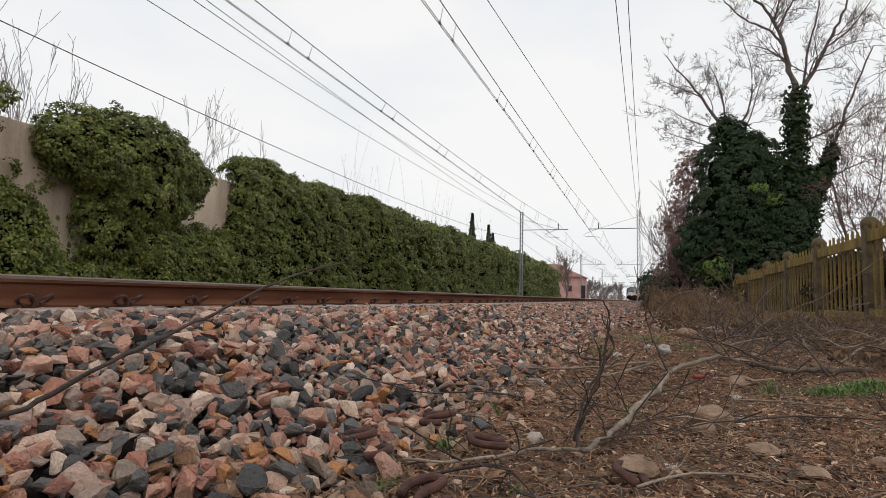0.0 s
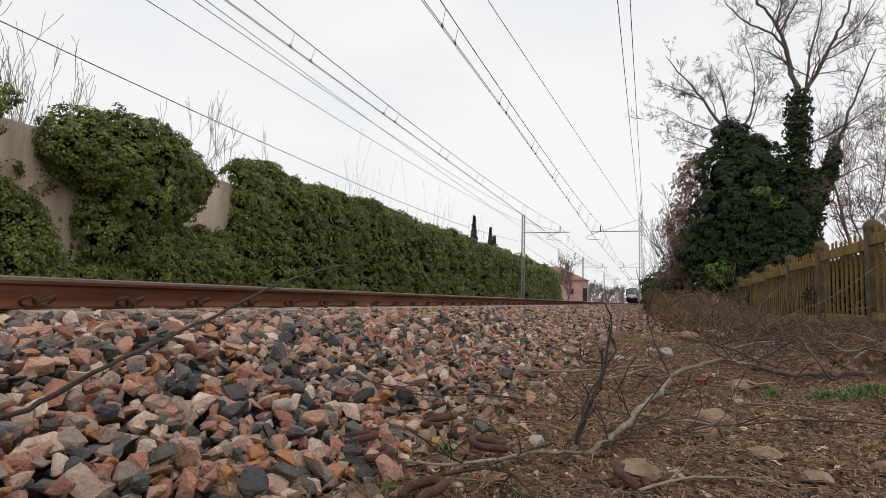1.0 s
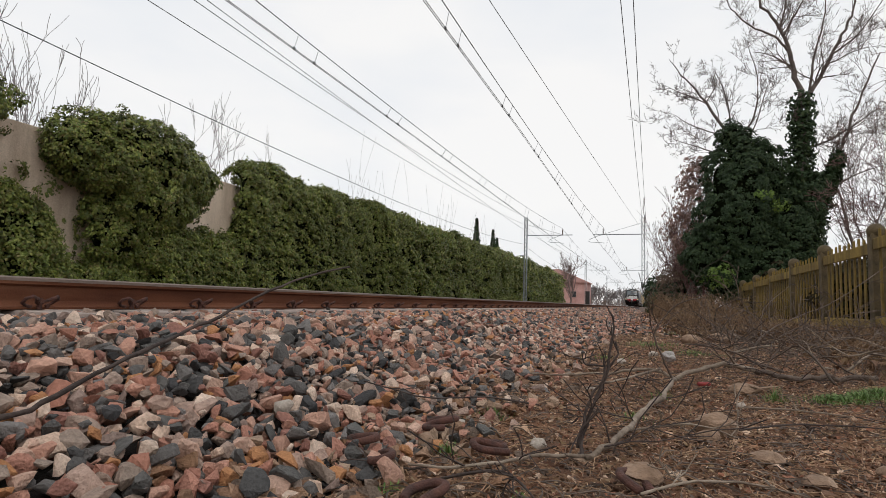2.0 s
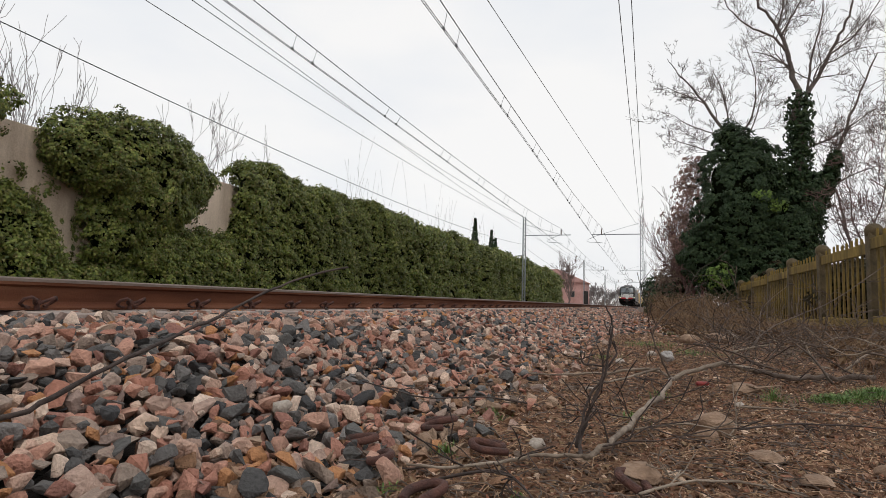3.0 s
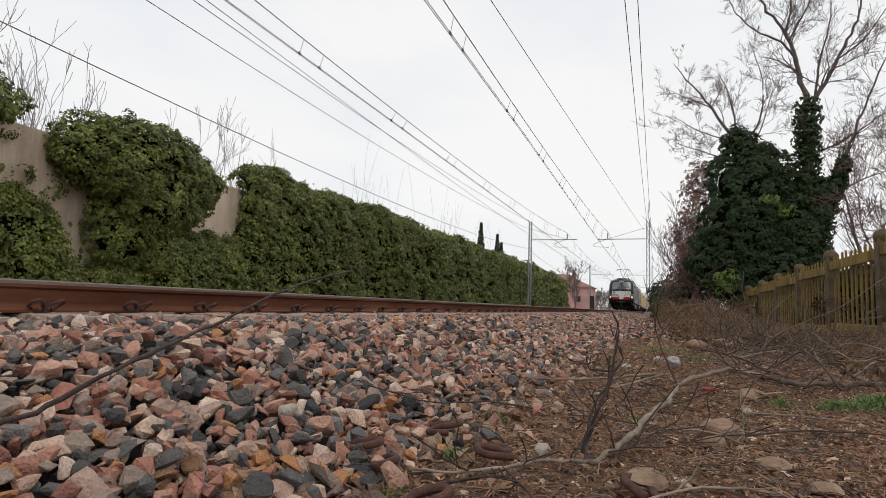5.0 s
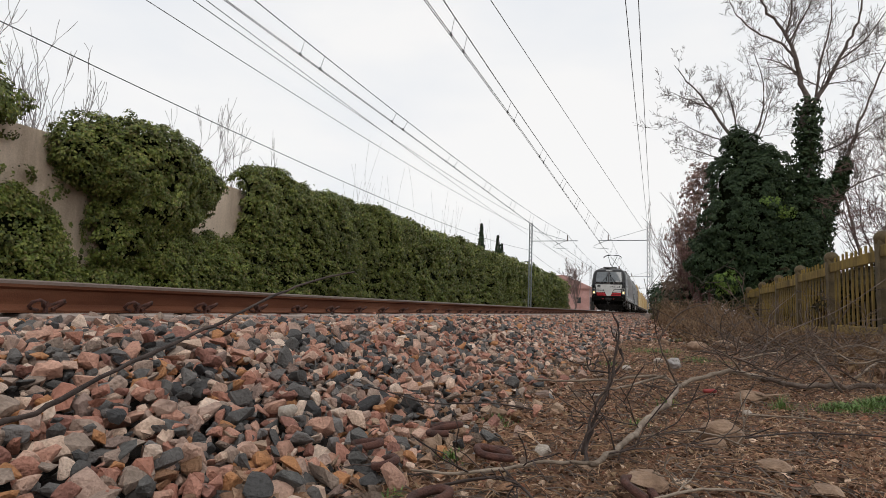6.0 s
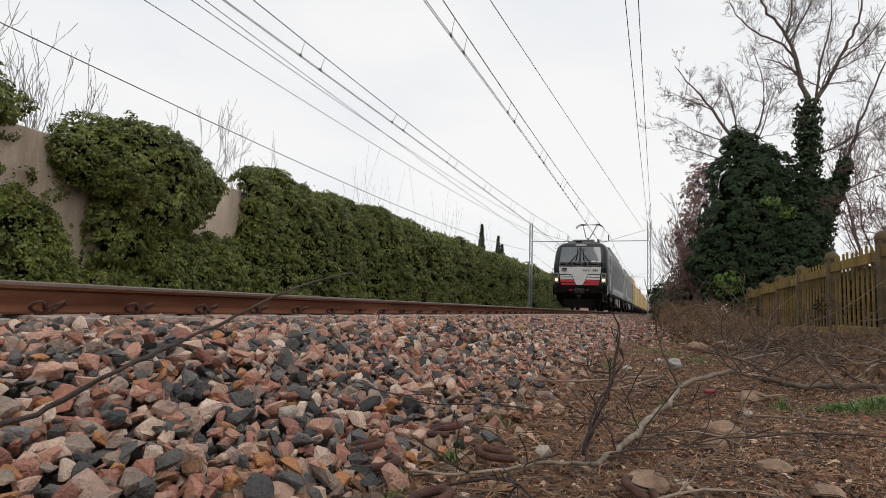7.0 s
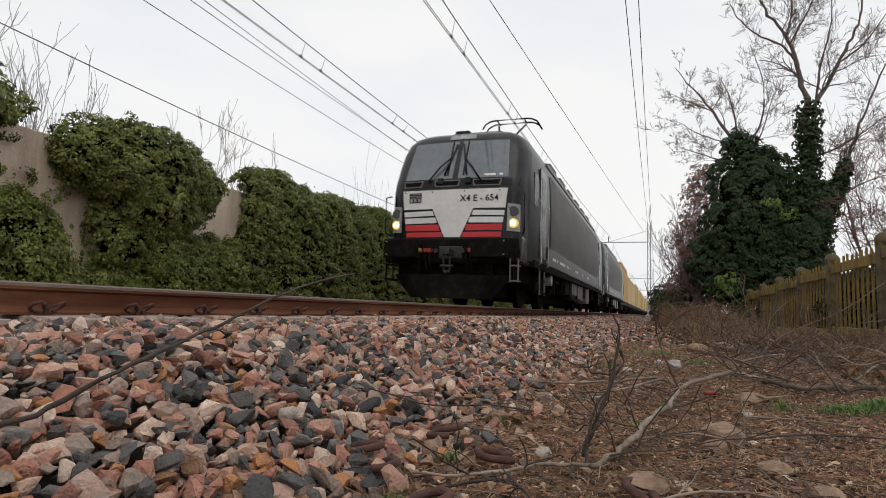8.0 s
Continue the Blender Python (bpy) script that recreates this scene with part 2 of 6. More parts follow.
def ballast_height(x):
    """Height of the ballast bed across the line."""
    k = np.clip((-0.62 - np.asarray(x, float)) / 0.98, 0, 1)
    up = (k * k * (3 - 2 * k)) * 0.6 + k * 0.4
    far = np.clip((np.asarray(x, float) + 10.0) / 0.8, 0, 1)
    return 0.268 * up * far


def ground_bump(x, y):
    return 0.025 * np.sin(x * 2.1 + 0.6 * y) * np.sin(y * 1.3 + 0.4) + 0.012 * np.sin(5.3 * x + 1.0) * np.sin(4.1 * y)


def ground_height(x, y):
    x, y = np.asarray(x, float), np.asarray(y, float)
    b = ballast_height(x)
    near = np.clip((x + 0.6) / 0.5, 0, 1)
    rise = 0.25 * np.clip((x - 1.2) / 3, 0, 1) ** 1.5
    return b + near * (ground_bump(x, y) * np.clip(1.5 - abs(y) / 40, 0, 1)) + rise * 0.3 + 0.10 * np.clip((y - 6) / 20, 0, 1) * near


def build_ground():
    xs = np.unique(np.concatenate([[-4000, -900, -200, -60, -25, -15], np.arange(-12, -3.2, 0.4), np.arange(-3.2, 4.0, 0.08), np.arange(4, 12, 0.5), [15, 25, 60, 200, 900, 4000]]))
    ys = np.unique(np.concatenate([[-3000, -600, -120, -30, -10, -4], np.arange(-2, 9, 0.09), np.arange(9, 30, 0.4), np.arange(30, 120, 3), [150, 250, 450, 900, 4500]]))
    X, Y = np.meshgrid(xs, ys)
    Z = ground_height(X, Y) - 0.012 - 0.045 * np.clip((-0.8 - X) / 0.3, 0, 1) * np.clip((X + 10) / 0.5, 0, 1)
    nx, ny = len(xs), len(ys)
    i = np.arange(nx * ny).reshape(ny, nx)
    F = np.stack([i[:-1, :-1], i[:-1, 1:], i[1:, 1:], i[1:, :-1]], -1).reshape(-1, 4)
    ob = soup("ground", np.stack([X, Y, Z], -1).reshape(-1, 3), F, M_DIRT, smooth=True)
    # near-black strip under the ballast, read as shade between the stones
    ob.data.materials.append(M_BEDSHADE)
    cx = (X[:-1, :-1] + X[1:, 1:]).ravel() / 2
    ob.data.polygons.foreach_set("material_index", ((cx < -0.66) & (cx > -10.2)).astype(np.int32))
    return tagged(ob, "brown dirt path and ballast bed with trodden litter", "ground", kind="structure")


build_ground()


def stone_shapes(count, points, seed, squash=(1.0, 0.8, 0.62)):
    """Broken stones: hulls of scattered points, about one metre across."""
    rng = np.random.default_rng(seed)
    shapes = []
    for _ in range(count):
        bm = bmesh.new()
        p = rng.normal(0, 1, (points, 3))
        p = p / np.linalg.norm(p, axis=1)[:, None] * rng.uniform(0.72, 1.0, (points, 1)) * 0.53
        p = np.sign(p) * np.abs(p) ** 0.85 * squash
        for q in p:
            bm.verts.new(q)
        bmesh.ops.convex_hull(bm, input=bm.verts)
        bmesh.ops.delete(bm, geom=[v for v in bm.verts if not v.link_faces], context="VERTS")
        bmesh.ops.recalc_face_normals(bm, faces=bm.faces)
        bm.verts.index_update()
        shapes.append((np.array([v.co[:] for v in bm.verts]), np.array([[v.index for v in f.verts] for f in bm.faces if len(f.verts) == 3])))
        bm.free()
    return shapes


def random_turns(rng, n, tilt=0.5):
    """Rotation matrices: any heading, leaning by about tilt."""
    a = rng.uniform(0, 2 * math.pi, n)
    ax, ay = rng.normal(0, tilt, n), rng.normal(0, tilt, n)
    z = np.zeros(n)
    o = np.ones(n)
    Rz = np.stack([np.cos(a), -np.sin(a), z, np.sin(a), np.cos(a), z, z, z, o], -1).reshape(n, 3, 3)
    Rx = np.stack([o, z, z, z, np.cos(ax), -np.sin(ax), z, np.sin(ax), np.cos(ax)], -1).reshape(n, 3, 3)
    Ry = np.stack([np.cos(ay), z, np.sin(ay), z, o, z, -np.sin(ay), z, np.cos(ay)], -1).reshape(n, 3, 3)
    return Rx @ Ry @ Rz


def scatter(name, shapes, P, S, turns, material, parent=None):
    """Joins one stone at every place P, of size S, into a single mesh."""
    rng = np.random.default_rng(len(P))
    pick = rng.integers(0, len(shapes), len(P))
    V, F, o = [], [], 0
    for k, (v, f) in enumerate(shapes):
        j = np.nonzero(pick == k)[0]
        if not len(j):
            continue
        w = np.einsum("nij,vj->nvi", turns[j], v) * S[j][:, None, None] + P[j][:, None, :]
        V.append(w.reshape(-1, 3))
        F.append((f[None] + (np.arange(len(j)) * len(v))[:, None, None] + o).reshape(-1, 3))
        o += len(j) * len(v)
    return soup(name, np.concatenate(V), np.concatenate(F), material, parent)


def jittered(rng, x0, x1, y0, y1, step):
    gx, gy = np.meshgrid(np.arange(x0, x1, step), np.arange(y0, y1, step))
    x, y = gx.ravel() + rng.uniform(-0.5, 0.5, gx.size) * step, gy.ravel() + rng.uniform(-0.5, 0.5, gx.size) * step
    return x, y


def slab_shapes(count, seed, rough=False):
    """Broken stones: hulls of few scattered points, drawn flat to differing degrees, about one metre long."""
    rng = np.random.default_rng(seed)
    shapes = []
    for _ in range(count):
        p = rng.normal(0, 1, (int(rng.integers(9, 14)), 3))
        p = p / np.linalg.norm(p, axis=1)[:, None]
        p = np.sign(p) * np.abs(p) ** 0.75 * rng.uniform(0.78, 1.0, (len(p), 1)) * (0.52, rng.uniform(0.34, 0.46), rng.uniform(0.20, 0.36))
        bm = bmesh.new()
        for q in p:
            bm.verts.new(q)
        bmesh.ops.convex_hull(bm, input=bm.verts)
        bmesh.ops.delete(bm, geom=[v for v in bm.verts if not v.link_faces], context="VERTS")
        bmesh.ops.triangulate(bm, faces=bm.faces)
        if rough:
            # worn edges and chipped, uneven faces
            bmesh.ops.subdivide_edges(bm, edges=bm.edges[:], cuts=1, use_grid_fill=True)
            bmesh.ops.smooth_vert(bm, verts=bm.verts[:], factor=0.22, use_axis_x=True, use_axis_y=True, use_axis_z=True)
            shift = Vector(rng.uniform(-50, 50, 3))
            for v in bm.verts:
                v.co *= 1.07 + 0.14 * noise.noise(v.co * 3.5 + shift)
            bmesh.ops.triangulate(bm, faces=bm.faces)
        bmesh.ops.recalc_face_normals(bm, faces=bm.faces)
        bm.verts.index_update()
        shapes.append((np.array([v.co[:] for v in bm.verts]), np.array([[v.index for v in f.verts] for f in bm.faces])))
        bm.free()
    return shapes


ROUGH_SHAPES = slab_shapes(44, 5, rough=True)
SHAPES = slab_shapes(40, 3)
FAR_SHAPES = slab_shapes(16, 4)


def build_ballast():
    rng = np.random.default_rng(11)
    P, S = [], []
    # near stretch dense in two layers, then coarser with distance
    for y0, y1, step, size, x0, x1, layers in ((-0.3, 4.0, 0.034, 0.052, -3.3, -0.45, 3), (4.0, 9.0, 0.037, 0.053, -3.3, -0.45, 2), (9.0, 22.0, 0.050, 0.064, -3.3, -0.5, 1), (22.0, 60.0, 0.10, 0.115, -3.4, -0.6, 1),
                                               (-8.0, -0.3, 0.075, 0.085, -3.3, -0.45, 1), (-8.0, 12.0, 0.12, 0.11, -10.2, -3.3, 1), (12.0, 30.0, 0.16, 0.13, -10.2, -3.3, 1)):
        for k in range(layers):
            x, y = jittered(rng, x0, x1, y0, y1, step * (1, 1.9, 1.5)[k])
            keep = (x < -0.75 - 0.12 * np.sin(y * 3.1) - 0.05 * np.sin(y * 9)) | (rng.uniform(0, 1, len(x)) < np.clip((-0.35 - x) * 1.6, 0, 1) * 0.55)
            x, y = x[keep], y[keep]
            s = size * np.clip(rng.lognormal(0, 0.36, len(x)), 0.45, 1.7) * (1.0, 1.15, 0.9)[k]
            z = ballast_height(x) + rng.uniform(-0.024, 0.014, len(x)) + (0.0, 0.018, -0.030)[k]
            rail = np.abs(np.abs(x - TRACK) - 0.75) < 0.17
            z = np.where(rail | (np.abs(x - TRACK) < 0.9), np.minimum(z, 0.268), z)
            P.append(np.stack([x, y, z], -1))
            S.append(s)
    P, S = np.concatenate(P), np.concatenate(S)
    T = random_turns(rng, len(P), 0.6)
    order = np.argsort(np.abs(P[:, 0] + 1.2) + np.abs(P[:, 1] - 1.1))
    near, rest = order[:300], order[300:]
    bed = empty("ballast")
    close = (P[rest, 1] > -0.3) & (P[rest, 1] < 4.0) & (P[rest, 0] > -3.3)
    front = close & (P[rest, 1] > 0.4) & (P[rest, 1] < 2.6) & (P[rest, 0] > -2.3)
    for shapes, pick in ((ROUGH_SHAPES, rest[front]), (SHAPES, rest[close & ~front]), (FAR_SHAPES, rest[~close])):
        tagged(scatter("loose_stones", shapes, P[pick], S[pick], T[pick], M_STONE, bed), kind="stuff")
    tagged(bed, "crushed pink, grey and dark stone ballast along the track", "ballast", kind="structure")
    meshes = []
    for v, f in ROUGH_SHAPES:
        me = bpy.data.meshes.new("stone")
        me.from_pydata((v * 0.052).tolist(), [], f.tolist())
        me.materials.append(M_STONE)
        meshes.append(me)
    for i in near:
        o = new("stone", meshes[int(rng.integers(0, len(meshes)))])
        o.parent = bed
        o.matrix_basis = Matrix.Translation(P[i]) @ Matrix(T[i].tolist()).to_4x4() @ Matrix.Scale(float(S[i]) / 0.052, 4)


RAIL_PROFILE = [(-0.075, 0), (0.075, 0), (0.075, 0.012), (0.02, 0.03), (0.0085, 0.045), (0.0085, 0.122), (0.034, 0.134), (0.036, 0.165), (0.028, 0.172), (-0.028, 0.172), (-0.036, 0.165), (-0.034, 0.134), (-0.0085, 0.122), (-0.0085, 0.045), (-0.02, 0.03), (-0.075, 0.012)]


def build_rail(x, y0=-30.0, y1=420.0):
    rail = empty("rail", pose(x, 0, RAIL - 0.172))
    part("rail_web", extrude(RAIL_PROFILE, y0, y1, 12), M_RUST, rail, "rust-brown rolled web and foot", smooth=35)
    # worn side band and running face of the head
    bm = extrude([(-0.0372, 0.150), (-0.0372, 0.166), (-0.029, 0.1735), (0.029, 0.1735), (0.0372, 0.166), (0.0372, 0.150)], y0, y1, 12)
    part("rail_head", bm, M_RAILHEAD, rail, "worn dull steel running head", smooth=35)
    tagged(rail, "rusty brown steel rail fixed on concrete sleepers", "rail", group="rails of the line")


def clip_bm():
    """A bent spring clip: one round bar in two loops."""
    half = [(0.004, 0.046, 0.014), (-0.024, 0.056, 0.020), (-0.016, 0.082, 0.034), (0.022, 0.090, 0.058), (0.046, 0.068, 0.070), (0.036, 0.036, 0.056), (0.0, 0.014, 0.036)]
    V, F = tubes([(half + [(x, -y, z) for x, y, z in half[::-1]], [0.0095] * 14)], 6)
    bm = bmesh.new()
    vs = [bm.verts.new(v) for v in V]
    for f in F:
        bm.faces.new([vs[i] for i in f])
    return bm


def build_sleepers():
    first = None
    for tx in (TRACK, TRACK_2):
        for k in range(-16, 46 if tx == TRACK else 30):
            y = 2.29 + 0.6 * k
            if first is None:
                s = empty("sleeper", pose(tx, y, 0.318))
                bm = bmesh.new()
                add_box(bm, -1.30, 1.30, -0.13, 0.13, -0.2, -0.004, 0.02)
                part("sleeper_body", bm, M_SLEEPER, s)
                for r in (-0.7535, 0.7535):
                    for e in (-1, 1):
                        c = part("rail_clip", clip_bm(), M_RUSTDARK, s, "rusty bent spring clip", smooth=60)
                        c.matrix_basis = pose(r + e * 0.088, 0, 0.0, 0, 0, 0 if e > 0 else 180)
                        b = bmesh.new()
                        add_rod(b, (0, 0, 0), (0, 0, 0.062), 0.013, 8)
                        add_rod(b, (0, 0, 0.034), (0, 0, 0.054), 0.024, 6)
                        part("bolt", b, M_RUSTDARK, c)
                tagged(s, "concrete sleeper with rusty spring clips under the rails", "sleeper", group="sleepers of the track")
                first = s
            else:
                copy_thing(first, pose(tx, y, 0.318))


build_ballast()
for centre in (TRACK, TRACK_2):
    for side in (-1, 1):
        build_rail(centre + side * 0.7535)
build_sleepers()
# ---- wall and ivy ----
WALL_X, WALL_TOP = -11.5, 3.66


def build_wall():
    wall = empty("wall_west")
    y = -14.0
    while y < 78:
        bm = box(WALL_X - 0.22, WALL_X, y, y + 5.99, -0.1, WALL_TOP, 0.012)
        part("wall_panel", bm, M_CONCRETE, wall)
        y += 6.0
    tagged(wall, "weathered beige concrete boundary wall overgrown by ivy", "wall", kind="structure")


build_wall()


def lump_noise(P, scale, seed=0):
    return np.array([noise.noise(Vector((p[0] * scale + seed, p[1] * scale, p[2] * scale))) for p in P])


def ivy_depth(y, z, top, seed):
    """How far the growth stands out from the wall."""
    a = np.sin(y * 1.1 + seed) * 0.12 + np.sin(y * 2.7 + z * 1.9 + seed) * 0.09 + np.sin(y * 0.43 + 2) * 0.14
    k = np.clip((top - z) / 0.9, 0, 1)
    return (0.62 + a) * np.sqrt(k * (2 - k)) + 0.12 * np.clip(1 - z / 1.2, 0, 1)


def hedge_top(y):
    return 4.40 + 0.10 * np.sin(y * 0.55 + 1.0) + 0.09 * np.sin(y * 1.7) + 0.06 * np.sin(y * 4.1) + 0.04 * np.sin(y * 9.3) - 0.30 * np.clip((y - 66) / 13, 0, 1)


def build_ivy(name, label, y0, y1, top, size, density, seed, material=None, spill=0.35):
    """Ivy over the wall from y0 to y1; top(y) is its height."""
    rng = np.random.default_rng(seed)
    thing = empty(name)
    ny, nz = max(8, int((y1 - y0) / 0.25)), 22
    yy = np.linspace(y0, y1, ny)
    G = []
    for y in yy:
        t = float(top(y))
        for j in range(nz):
            z = t * j / (nz - 1)
            d = float(ivy_depth(y, z, t, seed)) * 0.45
            G.append((WALL_X + 0.02 + max(0.0, d), y, z))
    i = np.arange(ny * nz).reshape(ny, nz)
    F = np.stack([i[:-1, :-1], i[1:, :-1], i[1:, 1:], i[:-1, 1:]], -1).reshape(-1, 4)
    # near-black sheet behind the leaves, coloured as the shade in their gaps
    soup("shade_core", G, F, M_IVYCORE, thing, smooth=True)
    per = 26
    m = int((y1 - y0) * 4.2 * density / per)
    y = rng.uniform(y0, y1, m)
    t = top(y)
    z = t * (1 - rng.uniform(0, 1, m) ** 1.2)
    dep = ivy_depth(y, np.minimum(z, t - 0.02), t, seed) * rng.uniform(0.55, 1.0, m)
    C = np.stack([WALL_X + np.maximum(dep, 0.02), y, z], -1)
    P, N = clumps(rng, C, np.tile((1.0, 0.0, 0.0), (m, 1)), per, rng.uniform(1.6, 3.6, m) * size)
    # a crown of leaves over the top of the wall
    m = int((y1 - y0) * 1.1 * density)
    yc = rng.uniform(y0, y1, m)
    tc = top(yc)
    xc = WALL_X + rng.uniform(-0.5, 0.35, m)
    P2 = np.stack([xc, yc, tc - 0.12 * ((xc - WALL_X) / 0.4) ** 2 + rng.normal(0, 0.07, m) + 0.10 * rng.uniform(0, 1, m) ** 4], -1)
    N2 = np.stack([rng.normal(0.1, 0.3, m), rng.normal(0, 0.3, m), np.ones(m)], -1)
    V, F = leaf_arrays(np.concatenate([P, P2]), np.concatenate([N, N2]), size, rng)
    soup("leaves", V, F, material or M_IVY, thing)
    return tagged(thing, label, "hedge")


def build_ivies():
    build_ivy("ivy", "dark green ivy creeping up a concrete wall", -2.0, 8.75, lambda y: 2.16 + 0.14 * np.sin(y * 1.9) + 0.09 * np.sin(6 * y) - 0.75 * np.clip((y - 8.2) / 0.4, 0, 1) - 0.6 * np.clip((y - 8.5) / 0.25, 0, 1), 0.066, 1050, 5)
    build_ivy("ivy", "low ivy mat along the foot of the bare wall", 8.3, 10.8, lambda y: 0.98 + 0.16 * np.sin(y * 4.6 + 0.5) + 0.12 * np.sin(y * 11) + 0.8 * np.clip((y - 10.0) / 0.8, 0, 1), 0.066, 950, 12)
    for k, (yy, zz, w) in enumerate(((7.75, 2.75, 0.07), (8.42, 2.45, 0.06), (8.95, 1.35, 0.13), (9.15, 1.1, 0.2), (8.55, 1.75, 0.16), (7.1, 2.75, 0.15), (7.05, 3.1, 0.2))):
        build_bush("ivy", "small ivy sprig clinging to the bare wall", (WALL_X + 0.06, yy, zz), (0.08, w, w * 2.2), 200, 0.06, 170 + k, M_IVY, core=False, lumps=0.3, category="ivy")
    dense = lambda y: hedge_top(y) - 0.35 * np.clip((14.6 - y) / 0.6, 0, 1)
    build_ivy("ivy", "ivy along the foot of the wall below a bare patch", 10.7, 14.2, lambda y: 2.08 + 0.10 * np.sin(y * 3.0) + 0.08 * np.sin(y * 8.0) + 0.9 * np.clip((y - 13.75) / 0.45, 0, 1) - 0.25 * np.exp(-((y - 13.2) / 0.35) ** 2), 0.066, 1050, 8)
    build_ivy("ivy", "dense dark green ivy covering the whole wall", 14.0, 26.0, dense, 0.074, 960, 6)
    build_ivy("ivy", "dense dark green ivy covering the whole wall", 26.0, 48.0, hedge_top, 0.12, 340, 7)
    build_ivy("ivy", "dense green ivy on the far stretch of wall", 48.0, 78.6, hedge_top, 0.19, 140, 9)


def build_bush(name, label, centre, radii, n, size, seed, material, core=True, lumps=0.16, category="bush", lobes=()):
    """A rounded mass of leaves with lumps and gaps; lobes: more masses of the same bush, as (offset, radii, n)."""
    rng = np.random.default_rng(seed)
    thing = empty(name, Matrix.Translation(centre))
    V, F, o = [], [], 0
    per = 26
    bm = bmesh.new()
    for q, (at, rad, count) in enumerate([((0, 0, 0), radii, n), *lobes]):
        m = count // per
        d = rng.normal(0, 1, (m, 3))
        d /= np.linalg.norm(d, axis=1)[:, None]
        lump = lump_noise(d, 2.4, seed + q) * lumps * 2 + lump_noise(d, 5.5, seed + q + 4) * lumps
        r = (0.93 + lump) * (1 - np.abs(rng.normal(0, 0.09, m)))
        P, N = clumps(rng, d * r[:, None] * rad, d / np.array(rad) * max(rad), per, rng.uniform(1.3, 3.9, m) * size)
        v, f = leaf_arrays(P + np.array(at), N, size, rng)
        V.append(v)
        F.append(f + o)
        o += len(v)
        if core:
            for w in bmesh.ops.create_icosphere(bm, subdivisions=4, radius=1.0)["verts"]:
                e = w.co.normalized()
                k = 1 + noise.noise(Vector((e.x * 2.4 + seed + q, e.y * 2.4, e.z * 2.4))) * lumps * 2
                w.co = Vector((e.x * rad[0], e.y * rad[1], e.z * rad[2])) * k * 0.72 + Vector(at)
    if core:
        # near-black core, its colour the shade inside the foliage
        part("shade_core", bm, M_IVYCORE, thing, smooth=180)
    else:
        bm.free()
    soup("leaves", np.concatenate(V), np.concatenate(F), material, thing)
    return tagged(thing, label, category)


build_ivies()
build_bush("ivy_bush", "large rounded ivy bush hanging over the wall", (-11.05, 10.2, 3.35), (0.90, 1.75, 1.05), 34000, 0.062, 21, M_IVY, lumps=0.13,
           lobes=(((-0.05, 1.2, -0.15), (0.75, 1.1, 0.85), 14000), ((-0.15, -0.25, -1.35), (0.5, 0.85, 1.0), 10000), ((0.0, 0.35, -0.75), (0.75, 1.35, 0.85), 16000), ((-0.1, -1.25, 0.05), (0.6, 0.85, 0.75), 9000), ((-0.15, 0.75, -1.7), (0.55, 0.8, 0.9), 9000)))
build_bush("ivy_bush", "ivy tuft on top of the concrete wall", (-11.3, 5.95, 3.82), (0.55, 1.5, 0.62), 15000, 0.066, 23, M_IVY, lumps=0.25)
build_bush("ivy_bush", "rounded end of the ivy where bare wall shows", (-11.25, 14.55, 3.0), (0.5, 0.48, 1.25), 9000, 0.07, 24, M_IVY)


# ---- fence ----
def build_fence():
    """Concrete fence in bays; the ground falls a little away from the camera's end."""
    fence = empty("fence")
    ys = [7.25 + 2.53 * k for k in range(8)]
    x, n = 3.0, 10
    post = box(-0.09, 0.09, -0.09, 0.09, -0.35, 1.50, 0.025)
    bmesh.ops.create_uvsphere(post, u_segments=14, v_segments=9, radius=0.118, matrix=Matrix.LocRotScale((0, 0, 1.515), None, (1, 1, 1.0)))
    first = None
    slats = {}
    for k, y in enumerate(ys):
        dz = 0.05 - 0.02 * (y - 9.8)
        if first is None:
            first = part("fence_post", post, M_FENCEPOST, fence, smooth=50)
            ob = first
        else:
            ob = new("fence_post", first.data)
            ob.parent = fence
        ob.matrix_basis = pose(x, y, dz, 0.8 * math.sin(3 * k), 0.9 * math.sin(5 * k + 1), 3 * math.sin(k))
        if k == len(ys) - 1:
            break
        for z0, z1 in ((1.20, 1.36), (0.16, 0.28)):
            part("fence_rail", box(x - 0.080, x - 0.037, y + 0.085, y + 2.445, z0 + dz, z1 + dz, 0.012), M_FENCE, fence)
        for j in range(n):
            c = y + 0.09 + 2.35 * (j + 0.5) / n
            shape = (j * 3 + k) % 4
            if shape not in slats:
                h = 1.45 + 0.012 * shape
                bm = box(-0.011, 0.011, -0.036, 0.036, 0.02, h, 0.005)
                slats[shape] = part("fence_slat", bm, M_FENCE, fence)
                ob = slats[shape]
            else:
                ob = new("fence_slat", slats[shape].data)
                ob.parent = fence
            ob.matrix_basis = pose(x - 0.024, c, dz, 0.7 * math.sin(j * 2.7 + k), 0, 0)
    tagged(fence, "mossy yellow-brown concrete slat fence with round-topped posts", "fence")


build_fence()


# ---- overhead line ----
def sag(a, b, drop, n=24):
    a, b = np.array(a, float), np.array(b, float)
    t = np.linspace(0, 1, n)
    p = a + (b - a) * t[:, None]
    p[:, 2] -= drop * 4 * t * (1 - t)
    return p


